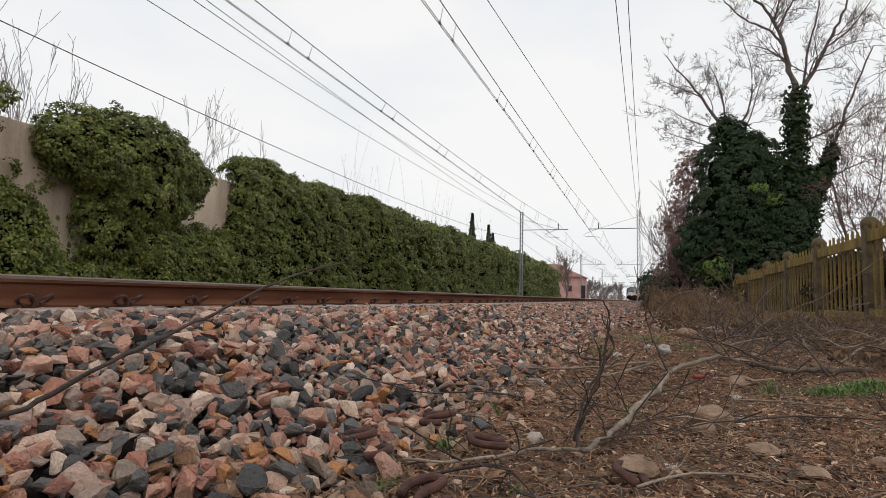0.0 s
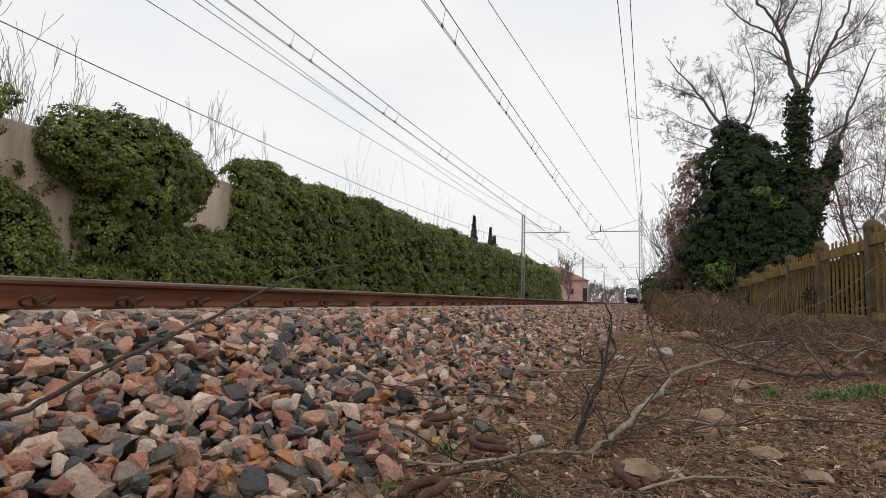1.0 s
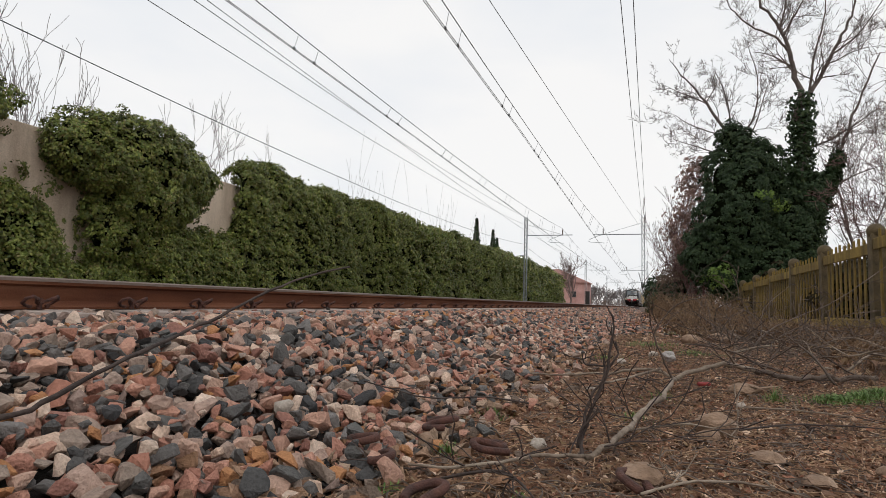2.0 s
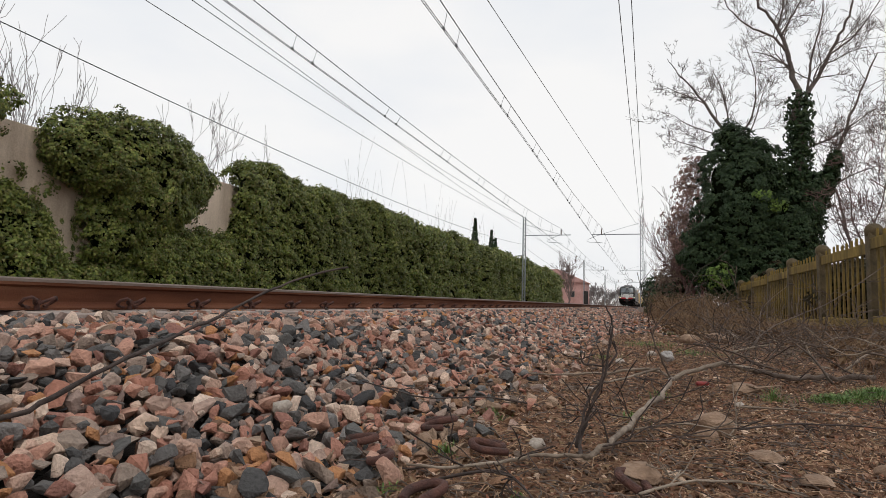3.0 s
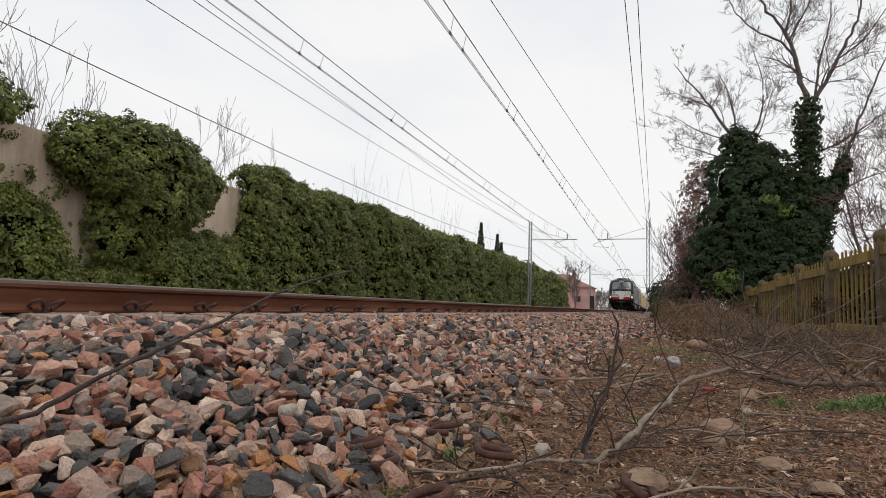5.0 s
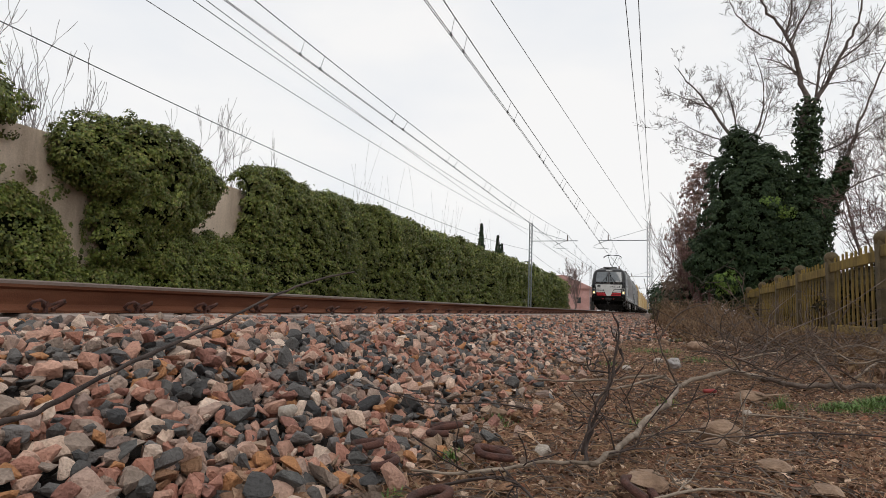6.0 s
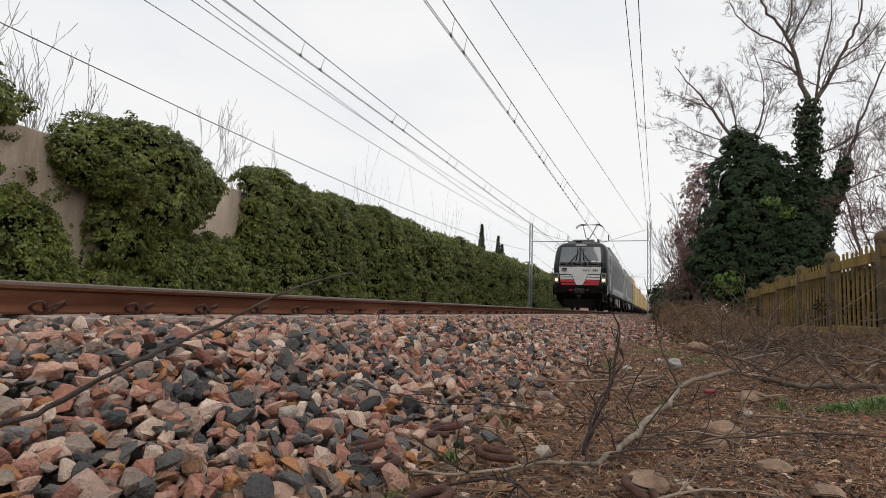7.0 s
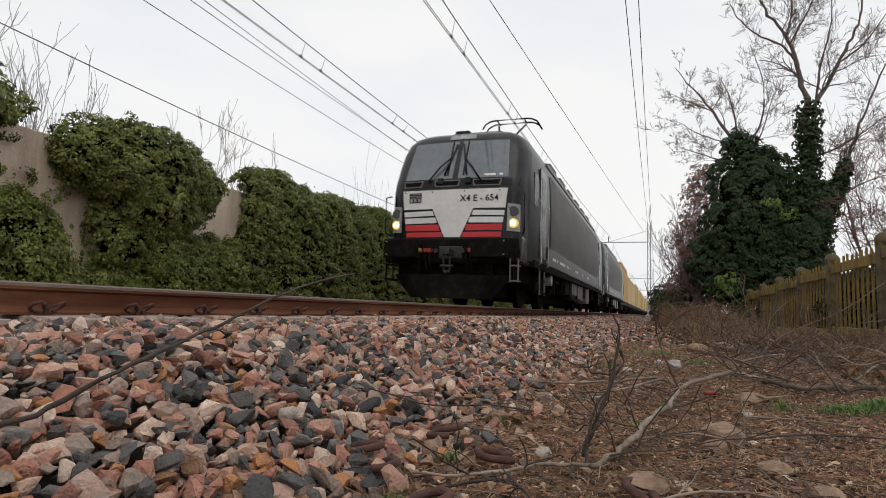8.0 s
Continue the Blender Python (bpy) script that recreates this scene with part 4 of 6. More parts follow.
        keep(part("front_plate", patch((-0.44, 1.986), (0.44, 1.986), (0.17, 1.39), (-0.17, 1.39), 0.0165), M_WHITE, root, "white tapered centre plate"))
        for q in (-1, 1):
            for z0, z1, cm, drop in ((1.945, 1.845, M_WHITE, 0.018), (1.805, 1.69, M_WHITE, 0.010), (1.655, 1.53, M_RED, 0.0), (1.495, 1.395, M_RED, 0.0)):
                ins = 0.485 - (1.986 - (z0 + z1) / 2) * 0.46
                o = 1.10 - (1.986 - (z0 + z1) / 2) * 0.13
                a, b = ((-o, z0 - drop), (-ins, z0)), ((-ins + 0.03, z1), (-o + 0.012, z1 - drop))
                if q > 0:
                    a, b = ((ins, z0), (o, z0 - drop)), ((o - 0.012, z1 - drop), (ins - 0.03, z1))
                keep(part("stripe", patch(*a, *b, 0.016), cm, root, "red painted stripe" if cm is M_RED else "white painted stripe"))
            # headlamp cluster
            hx = q * 1.265
            h = part("headlamp_housing", patch((hx - 0.115, 2.07), (hx + 0.115, 2.05), (hx + 0.12, 1.50), (hx - 0.125, 1.51), 0.03, 6), M_LENSGREY, root, "grey headlamp housing", smooth=40)
            keep(h)
            yl = front_y(hx, 1.68)
            part("headlamp", add_rod(bmesh.new(), (hx, yl - 0.06, 1.665), (hx, yl + 0.02, 1.665), 0.062, 18), M_LAMP, h, "lit yellow headlamp")
            part("lamp_ring", add_rod(bmesh.new(), (hx, yl - 0.05, 1.665), (hx, yl + 0.03, 1.665), 0.098, 18), M_LAMPRIM, h)
            part("upper_lens", add_rod(bmesh.new(), (hx, yl - 0.05, 1.905), (hx, yl + 0.03, 1.905), 0.10, 18), M_LAMPOFF, h, "dark unlit lens")
            keep(tube_part("front_handrail", [(q * 1.44, 0.12, 1.45), (q * 1.50, -0.02, 1.50), (q * 1.50, -0.02, 2.25), (q * 1.44, 0.12, 2.3)], 0.017, M_BLACK, root, "black handrail"))
            # wiper
            keep(tube_part("wiper_arm", [(q * 0.58, front_y(0.58, 2.56) - 0.05, 2.56), (q * 0.34, front_y(0.34, 2.9) - 0.09, 2.9), (q * 0.14, front_y(0.14, 3.15) - 0.06, 3.13)], 0.018, M_BLACK, root))
            keep(tube_part("wiper_blade", [(q * 0.24, front_y(0.24, 2.72) - 0.035, 2.72), (q * 0.07, front_y(0.07, 3.45) - 0.035, 3.45)], 0.02, M_BLACK, root))
            keep(part("wiper_motor", box(q * 0.30 - 0.06, q * 0.30 + 0.06, front_y(0.3, 2.58) - 0.07, front_y(0.3, 2.58), 2.50, 2.64, 0.02), M_BLACK, root))
            # crash buffers and steps
            bf = part("buffer", box(q * 0.92 - 0.37, q * 0.92 + 0.37, -0.52, -0.40, 0.93, 1.31, 0.035), M_UNDER, root, "wide black buffer head")
            keep(bf)
            part("buffer_case", box(q * 0.92 - 0.27, q * 0.92 + 0.27, -0.41, 0.05, 0.98, 1.27, 0.03), M_UNDER, bf)
            for zb in (0.99, 1.25):
                part("bolt", add_rod(bmesh.new(), (q * 1.22, -0.53, zb), (q * 1.22, -0.51, zb), 0.018, 8), M_STEP, bf)
            bm = bmesh.new()
            for z in (0.50, 0.80):
                add_box(bm, q * 1.33 - 0.09, q * 1.33 + 0.09, -0.10, 0.14, z, z + 0.025)
            for xx in (1.25, 1.41):
                add_box(bm, q * xx - 0.011, q * xx + 0.011, -0.10, -0.06, 0.48, 0.95)
            keep(part("shunter_step", bm, M_STEP if q > 0 else M_UNDER, root, "metal corner footstep"))
        lf = lettering("number_lettering", "X4 E - 654", 0.185, (0.56, front_y(0.56, 2.19) - 0.024, 2.185), (90, 0, 2), M_BLACK, root)
        keep(lf)
        badge = part("badge", patch((-0.98, 2.33), (-0.70, 2.33), (-0.70, 2.12), (-0.98, 2.12), 0.021, 3), M_UNDER, root, "dark square badge with plain grey bars")
        keep(badge)
        for z in (2.31, 2.275, 2.24):
            part("badge_bar", patch((-0.96, z), (-0.72, z), (-0.72, z - 0.012), (-0.96, z - 0.012), 0.025, 3, 1), M_LENSGREY, badge)
        for x in (-0.93, -0.84, -0.75):
            part("badge_bar", patch((x - 0.03, 2.21), (x + 0.03, 2.21), (x + 0.03, 2.14), (x - 0.03, 2.14), 0.025, 1, 1), M_LENSGREY, badge)
        keep(part("buffer_beam", box(-1.40, 1.40, -0.06, 0.5, 0.86, 1.36, 0.04), M_UNDER, root))
        keep(part("snow_plough", extrude_plough(), M_UNDER, root, "black plough under the buffers"))
        keep(part("plough_beam", box(-1.25, 1.25, 0.17, 0.40, 0.56, 0.92, 0.02), M_UNDER, root))
        for x in (-0.8, 0.8):
            keep(part("plough_bracket", box(x - 0.08, x + 0.08, 0.0, 0.16, 0.63, 0.95, 0.01), M_UNDER, root))
        keep(part("coupler_hook", coupler_bm(), M_WORN, root, "worn grey screw coupling"))
        for q in (-1, 1):
            keep(part("end_cock", add_rod(bmesh.new(), (q * 0.30, -0.14, 1.10), (q * 0.30, -0.05, 1.10), 0.045, 10), M_WORN, root))
            keep(part("skirt", box(q * 1.36 - 0.10, q * 1.36 + 0.10, -0.02, 0.9, 0.86, 1.40, 0.04), M_BLACK, root))
            keep(part("skirt_vent", box(q * 1.36 - 0.07, q * 1.36 + 0.07, -0.04, 0.0, 0.95, 1.14, 0.01), M_UNDER, root))
        for x, cm in ((-0.66, M_YELLOW), (-0.52, M_HOSE), (-0.43, M_HOSE), (0.44, M_HOSE), (0.36, M_UNDER)):
            keep(part("hose_tap", box(x - 0.036, x + 0.036, -0.20, -0.05, 1.06, 1.15, 0.016), cm, root, "coloured brake hose tap"))
            keep(tube_part("brake_hose", [(x, -0.10, 1.10), (x + 0.02, -0.20, 0.95), (x + 0.05, -0.18, 0.72), (x + 0.02, -0.10, 0.62)], 0.022, M_UNDER, root))
        if end:
            for o in made:
                o.matrix_basis = pose(0, LEN, 0, 0, 0, 180) @ o.matrix_basis
    for yc in (4.25, LEN - 4.25):
        WHEELS.extend((w, 0.625) for w in bogie(loco, yc, 2.6, 0.625))
    return tagged(loco, "black and grey electric locomotive with a white and red front", "locomotive")


def extrude_plough():
    bm = bmesh.new()
    secs = [(-1.28, -0.02), (-0.9, -0.20), (0.0, -0.30), (0.9, -0.20), (1.28, -0.02)]
    for (x0, y0), (x1, y1) in zip(secs, secs[1:]):
        b0, b1 = x0 * 0.68, x1 * 0.68
        v = [bm.verts.new(p) for p in ((x0, y0 + 0.1, 0.62), (x1, y1 + 0.1, 0.62), (b1, y1, 0.14), (b0, y0, 0.14), (x0, y0 + 0.16, 0.62), (x1, y1 + 0.16, 0.62), (b1, y1 + 0.06, 0.14), (b0, y0 + 0.06, 0.14))]
        for f in ((0, 1, 2, 3), (7, 6, 5, 4), (0, 4, 5, 1), (3, 2, 6, 7), (0, 3, 7, 4), (1, 5, 6, 2)):
            bm.faces.new([v[i] for i in f])
    bmesh.ops.remove_doubles(bm, verts=bm.verts[:], dist=0.001)
    return bm


def coupler_bm():
    bm = bmesh.new()
    add_box(bm, -0.07, 0.07, -0.36, 0.05, 1.00, 1.12, 0.02)
    for x in (-0.08, 0.08):
        add_rod(bm, (x, -0.30, 1.06), (x * 0.7, -0.26, 0.66), 0.022, 8)
    add_rod(bm, (-0.13, -0.27, 0.78), (0.13, -0.27, 0.78), 0.03, 8)
    add_rod(bm, (-0.06, -0.26, 0.66), (0.06, -0.26, 0.66), 0.03, 8)
    add_box(bm, -0.25, 0.25, -0.08, -0.03, 0.95, 1.2, 0.02)
    return bm


def add_pantograph(loco, y):
    """A raised single-arm pantograph on the roof."""
    z0, z1 = 4.02, 5.435
    pan = part("pantograph_base", box(-0.5, 0.5, y - 0.6, y + 0.7, z0 - 0.06, z0 + 0.02, 0.02), M_UNDER, loco)
    tube_part("lower_arm", [(0, y + 0.6, z0), (0, y - 0.75, z0 + 0.42)], 0.045, M_UNDER, pan)
    for s in (-1, 1):
        tube_part("upper_arm", [(s * 0.10, y - 0.75, z0 + 0.42), (s * 0.40, y + 0.35, z1 - 0.12)], 0.025, M_UNDER, pan)
        yy = y + 0.35 + s * 0.19
        tube_part("contact_strip", [(-0.84, yy, z1 - 0.24), (-0.76, yy, z1 - 0.10), (-0.6, yy, z1 - 0.02), (-0.45, yy, z1), (0.45, yy, z1), (0.6, yy, z1 - 0.02), (0.76, yy, z1 - 0.10), (0.84, yy, z1 - 0.24)], 0.024, M_UNDER, pan)
        tube_part("head_link", [(s * 0.40, y + 0.16, z1 - 0.03), (s * 0.40, y + 0.54, z1 - 0.03)], 0.02, M_UNDER, pan)
    return pan


def build_wagon(paint, top, length=11.4):
    """A flat wagon with one box container on it, as high as top above the rail."""
    w = empty("container_wagon")
    part("deck", box(-1.2, 1.2, 0.0, length, 0.92, 1.10, 0.02), M_UNDER, w)
    for s in (-1, 1):
        part("solebar", box(s * 1.18 - 0.06, s * 1.18 + 0.06, 0.0, length, 0.72, 1.06, 0.02), M_UNDER, w)
        for k in range(7):
            y = 0.6 + 1.65 * k
            part("bracket", box(s * 1.2 - 0.1, s * 1.2 + 0.1, y, y + 0.12, 0.78, 1.02, 0.02), M_GREY, w)
    # deep dark block added to close the bright gap under the deck
    part("sill_filler", box(-0.45, 0.45, -0.3, length + 0.3, 0.3, 0.93, 0.03), M_UNDER, w)
    for yc in (1.7, length - 1.7):
        bogie(w, yc, 1.8, 0.46)
    # corrugated box
    n = 50
    run = length - 0.3
    pts = []
    for k in range(n):
        y = 0.12 + run * k / n
        d = 0.0 if k % 2 else 0.035
        pts += [(1.24 - d, y), (1.24 - d, y + run / n * 0.75)]
    loop = pts + [(-x, y) for x, y in pts[::-1]]
    bm = bmesh.new()
    lo = [bm.verts.new((x, y, 1.12)) for x, y in loop]
    hi = [bm.verts.new((x, y, top - 0.06)) for x, y in loop]
    for i in range(len(loop)):
        j = (i + 1) % len(loop)
        bm.faces.new((lo[i], lo[j], hi[j], hi[i]))
    bm.faces.new(hi)
    bm.faces.new(lo[::-1])
    box_ob = part("container_shell", bm, paint, w, "faded yellow corrugated container")
    for s in (-1, 1):
        for z0, z1 in ((1.10, 1.26), (top - 0.14, top)):
            part("container_rail", box(s * 1.235 - 0.03, s * 1.235 + 0.03, 0.08, length - 0.14, z0, z1, 0.01), paint, box_ob)
        for y in (0.06, length - 0.28):
            part("corner_post", box(s * 1.22 - 0.04, s * 1.22 + 0.05, y, y + 0.16, 1.10, top, 0.01), paint, box_ob)
    return tagged(w, "flat wagon carrying a faded yellow box container", "wagon", group="container wagons of the train")


SPEED, FRONT = 21.59, 11.36
LOCO = build_locomotive()
TRAIN = [(LOCO, 0.0)]
LOCO.matrix_basis = pose(TRACK, FRONT, RAIL)
second = copy_thing(LOCO, pose(TRACK, FRONT + 19.1, RAIL))
second["label"] = "second grey electric locomotive coupled behind the first"
TRAIN.append((second, 19.1))
WHEELS += [(o, 0.625) for o in second.children if o.name.startswith("wheelset")]
add_pantograph(LOCO, 4.75)
tall = build_wagon(M_YELLOW, 4.15)
squat = build_wagon(M_PALEYELLOW, 3.76)
squat["label"] = "flat wagon carrying a bleached, lower yellow container"
at = 37.9
for k, kind in enumerate((tall, squat, squat, tall, squat, tall, tall, squat, tall, squat, squat, tall, squat, tall)):
    TRAIN.append((kind if k in (0, 1) else copy_thing(kind, pose(TRACK, FRONT + at, RAIL)), at))
    at += 12.1
# ---- trees, scrub and far things ----
M_REDTWIG = mat("reddish_twigs", [(0.10, 0.050, 0.048), (0.15, 0.085, 0.078), (0.20, 0.12, 0.11)], scale=6, rough=0.9)
M_DEADLEAF = mat("dead_leaves", [(0.160, 0.092, 0.047), (0.100, 0.055, 0.032), (0.240, 0.156, 0.085), (0.130, 0.069, 0.038), (0.075, 0.046, 0.030), (0.300, 0.212, 0.128)], scale=20, rough=0.85, island="constant")
M_TREEBARK = mat("brown_tree_bark", [(0.075, 0.058, 0.050), (0.12, 0.095, 0.083), (0.16, 0.13, 0.115)], scale=7, rough=0.9)
M_DARKSCRUB = mat("dark_scrub_leaves", [(0.045, 0.034, 0.022), (0.028, 0.026, 0.014), (0.07, 0.05, 0.03), (0.035, 0.036, 0.016)], scale=4, rough=0.8, island=True, spec=0.1)
M_TOE = mat("dusty_brown_stone", [(0.24, 0.135, 0.080), (0.30, 0.19, 0.125), (0.19, 0.11, 0.07), (0.34, 0.24, 0.17), (0.15, 0.11, 0.085), (0.28, 0.16, 0.09)], scale=30, rough=0.92, bump=0.9, fine=160, island="constant", spread=0.4, spec=0.2)
M_CAN = mat("faded_red_tin", [(0.22, 0.025, 0.025), (0.30, 0.04, 0.035)], scale=30, rough=0.5)
# a darker brown than the grey bark, for brushwood and some limbs
M_DARKBARK = mat("dark_brown_bark", [(0.06, 0.042, 0.032), (0.10, 0.072, 0.055), (0.15, 0.11, 0.085)], scale=9, rough=0.85, bump=0.8, fine=70)
M_OLIVE = mat("dull_reddish_leaves", [(0.330, 0.185, 0.165), (0.200, 0.140, 0.100), (0.400, 0.230, 0.215), (0.150, 0.125, 0.075)], scale=4, rough=0.6, island=True, spec=0.2)
M_BRIGHT = mat("light_green_leaves", [(0.09, 0.15, 0.025), (0.13, 0.19, 0.04), (0.06, 0.11, 0.02)], scale=4, rough=0.5, island=True, spec=0.2)
# grey bark; its paleness also paints distance haze on the far trees
M_FARBARK = mat("grey_and_hazed_branches", [(0.20, 0.18, 0.18), (0.27, 0.245, 0.24)], scale=1, rough=0.95)
M_BRAMBLE = mat("brown_bramble_leaves", [(0.150, 0.105, 0.078), (0.220, 0.160, 0.120), (0.110, 0.080, 0.058), (0.280, 0.205, 0.155)], scale=6, rough=0.9, island=True, spec=0.1)
# far reddish twigs and brown scrub, lightened to paint in distance haze
M_HAZETWIG = mat("hazy_reddish_twigs", [(0.17, 0.125, 0.115), (0.23, 0.175, 0.16)], scale=2, rough=0.95)
M_FARSCRUB = mat("hazed_brown_scrub", [(0.17, 0.14, 0.125), (0.23, 0.19, 0.17)], scale=1, rough=0.95)
M_PINK = mat("faded_pink_plaster", [(0.46, 0.26, 0.23), (0.54, 0.33, 0.30)], scale=0.6, rough=0.95)


def bare_tree(name, label, place, ways, depth, seed, material, least=0.010, kids=(4, 7), spread=0.6, up=0.18, wobble=0.14, sides=3, shrink=0.62, category="tree"):
    """A leafless tree: its trunk, then limbs and twigs. ways: (start, way, length, radius)."""
    rng = np.random.default_rng(seed)
    tree = empty(name, Matrix.Translation(place))
    for start, way, length, radius in ways:
        out = []
        branch_paths(rng, start, way, length, radius, depth, out, spread, up, wobble, kids, least, shrink)
        V, F = tubes(out[:1], 8)
        soup("trunk", V, F, material, tree, smooth=True)
        if len(out) > 1:
            V, F = tubes(out[1:], sides)
            soup("crown", V, F, material, tree)
    return tagged(tree, label, category)


def ivy_sleeve(tree, path, r, n, seed):
    """Ivy leaves wrapped round a limb."""
    rng = np.random.default_rng(seed)
    path = np.array(path)
    t = rng.uniform(0, len(path) - 1.001, n)
    i = t.astype(int)
    c = path[i] + (path[i + 1] - path[i]) * (t - i)[:, None]
    d = rng.normal(0, 1, (n, 3))
    d /= np.linalg.norm(d, axis=1)[:, None]
    P = c + d * (r * (1 - 0.45 * t / len(path)) * rng.uniform(0.5, 1.15, n))[:, None]
    V, F = leaf_arrays(P, d, 0.14, rng)
    soup("ivy_sleeve", V, F, M_IVYDARK, tree)


def limbed_tree(name, label, place, limbs, seed, material, twigs=(7, 10), depth=2, least=0.0055, up=0.12, spread=0.62):
    """A leafless tree whose main limbs follow given bends; limbs: (points, thick end, thin end, length of its side shoots)."""
    rng = np.random.default_rng(seed)
    tree = empty(name, Matrix.Translation(place))
    for n, (pts, r0, r1, shoot) in enumerate(limbs):
        q, rad = knob_path(pts, r0, r1, 0.5)
        soup("trunk" if n == 0 else "limb", *tubes([(q, rad)], 8), material, tree, smooth=True)
        if not shoot:
            continue
        out = []
        for _ in range(int(rng.integers(twigs[0], twigs[1] + 1))):
            i = int(rng.integers(len(q) // 5, len(q)))
            t = q[i] - q[max(0, i - 2)] if i else q[1] - q[0]
            t = t / (np.linalg.norm(t) + 1e-9)
            side = np.cross(t, rng.normal(0, 1, 3))
            side /= np.linalg.norm(side) + 1e-9
            branch_paths(rng, q[i], t * 0.6 + side * 0.75 + (0, 0, up), shoot * rng.uniform(0.5, 1.2), max(least, rad[i] * 0.45), depth, out, spread, up, 0.17, (3, 5), least, 0.58)
        soup("crown", *tubes(out, 3), material, tree)
    return tagged(tree, label, "tree")


def build_right_trees():
    t = limbed_tree("ivy_tree", "tall leafless tree with ivy climbing its trunk", (5.15, 24.0, 0.2), [
        ([(0, 0, -0.1), (-0.05, 0, 3.6), (0.0, 0, 5.8), (0.05, 0, 7.9)], 0.20, 0.14, 0),
        ([(0.05, 0, 7.9), (-0.10, 0.1, 9.0), (-0.29, 0.1, 9.8), (-0.68, 0.2, 11.0), (-1.31, 0.2, 12.2), (-1.6, 0.3, 13.4)], 0.11, 0.02, 1.5),
        ([(-0.29, 0.1, 9.8), (-0.75, 0, 10.35), (-1.55, -0.2, 10.8), (-2.2, -0.3, 11.5), (-2.5, -0.3, 12.2)], 0.05, 0.010, 1.1),
        ([(-0.45, 0.1, 10.4), (-0.05, 0.3, 11.2), (0.35, 0.4, 12.0), (0.55, 0.5, 13.2)], 0.05, 0.012, 1.3),
        ([(-0.55, 0.2, 10.7), (-0.4, -0.2, 11.6), (-0.55, -0.4, 12.9)], 0.04, 0.012, 1.2),
        ([(0.05, 0, 7.6), (0.45, 0.1, 8.3), (0.98, 0.2, 9.3), (1.45, 0.2, 10.3), (1.82, 0.2, 11.1), (2.0, 0.2, 12.6)], 0.09, 0.02, 1.5),
        ([(0.35, 0.1, 8.1), (0.45, -0.2, 9.4), (0.75, -0.3, 10.6), (0.85, -0.4, 12.4)], 0.05, 0.012, 1.2),
        ([(1.15, 0.2, 9.6), (1.85, 0.0, 10.1), (2.65, -0.2, 11.3)], 0.04, 0.012, 1.2),
        ([(0.0, 0, 2.6), (0.35, -0.2, 3.7), (0.85, -0.3, 5.0), (1.25, -0.3, 6.3), (1.75, -0.3, 7.6), (2.45, -0.2, 9.3)], 0.10, 0.02, 1.5),
        ([(0.05, 0, 6.0), (1.05, -0.3, 6.4), (2.25, -0.6, 7.2)], 0.045, 0.012, 1.3),
        ([(0.6, -0.2, 4.3), (1.4, -0.5, 4.9), (2.3, -0.8, 5.2)], 0.04, 0.010, 1.2)], 31, M_TREEBARK, twigs=(7, 10), depth=3, least=0.0048)
    ivy_sleeve(t, [(0, 0, 0.8), (-0.05, 0, 3.0), (0.0, 0, 5.0), (0.05, 0, 7.9)], 0.66, 5200, 3)
    ivy_sleeve(t, [(0.1, -0.1, 2.6), (0.4, -0.2, 3.8), (0.85, -0.3, 4.9), (1.10, -0.3, 5.7)], 0.38, 2300, 4)
    limbed_tree("bare_tree", "leafless tree rising out of an ivy thicket", (3.3, 24.8, 0.2), [
        ([(0, 0, -0.1), (-0.1, 0, 3.6), (-0.3, 0, 6.8)], 0.14, 0.09, 0),
        ([(-0.3, 0, 6.8), (-0.9, 0, 7.8), (-1.45, 0, 8.7), (-2.1, 0.1, 9.6), (-2.55, 0.1, 10.3)], 0.07, 0.010, 1.0),
        ([(-1.2, 0, 8.3), (-2.0, -0.1, 8.7), (-2.7, -0.1, 9.1)], 0.03, 0.008, 0.8),
        ([(-0.3, 0, 6.8), (-0.4, 0.2, 8.2), (-0.85, 0.2, 9.8)], 0.045, 0.010, 1.0),
        ([(-0.25, 0, 6.5), (0.5, 0.1, 7.7), (0.65, 0.1, 9.2), (0.3, 0, 10.5)], 0.045, 0.010, 1.1),
        ([(-0.1, 0, 6.2), (0.4, -0.2, 7.0), (0.9, -0.3, 8.7)], 0.04, 0.010, 1.0),
        ([(-0.5, 0, 6.9), (-1.6, 0.1, 7.4), (-2.4, 0.2, 8.0)], 0.03, 0.008, 0.9),
        ([(-0.7, 0, 6.2), (-1.7, -0.1, 6.6), (-2.5, -0.2, 6.9)], 0.03, 0.008, 0.8)], 35, M_TREEBARK, twigs=(6, 9), depth=3, least=0.0048)
    for x, y, h, seed in ((8.8, 24.5, 6.0, 37), (8.4, 28.0, 7.5, 39)):
        bare_tree("bare_tree", "slender leafless tree with many fine twigs behind the fence", (x, y, 0), [((0, 0, 0), (0.02, 0, 1), h, 0.09), ((0, 0, h * 0.3), (-0.4, 0, 1), h * 0.6, 0.04), ((0, 0, h * 0.4), (0.4, 0.1, 1), h * 0.6, 0.04), ((0, 0, h * 0.2), (-0.55, -0.1, 1), h * 0.5, 0.04)], 3, seed, M_TREEBARK, least=0.006, kids=(4, 7), spread=0.55, shrink=0.5, up=0.2)
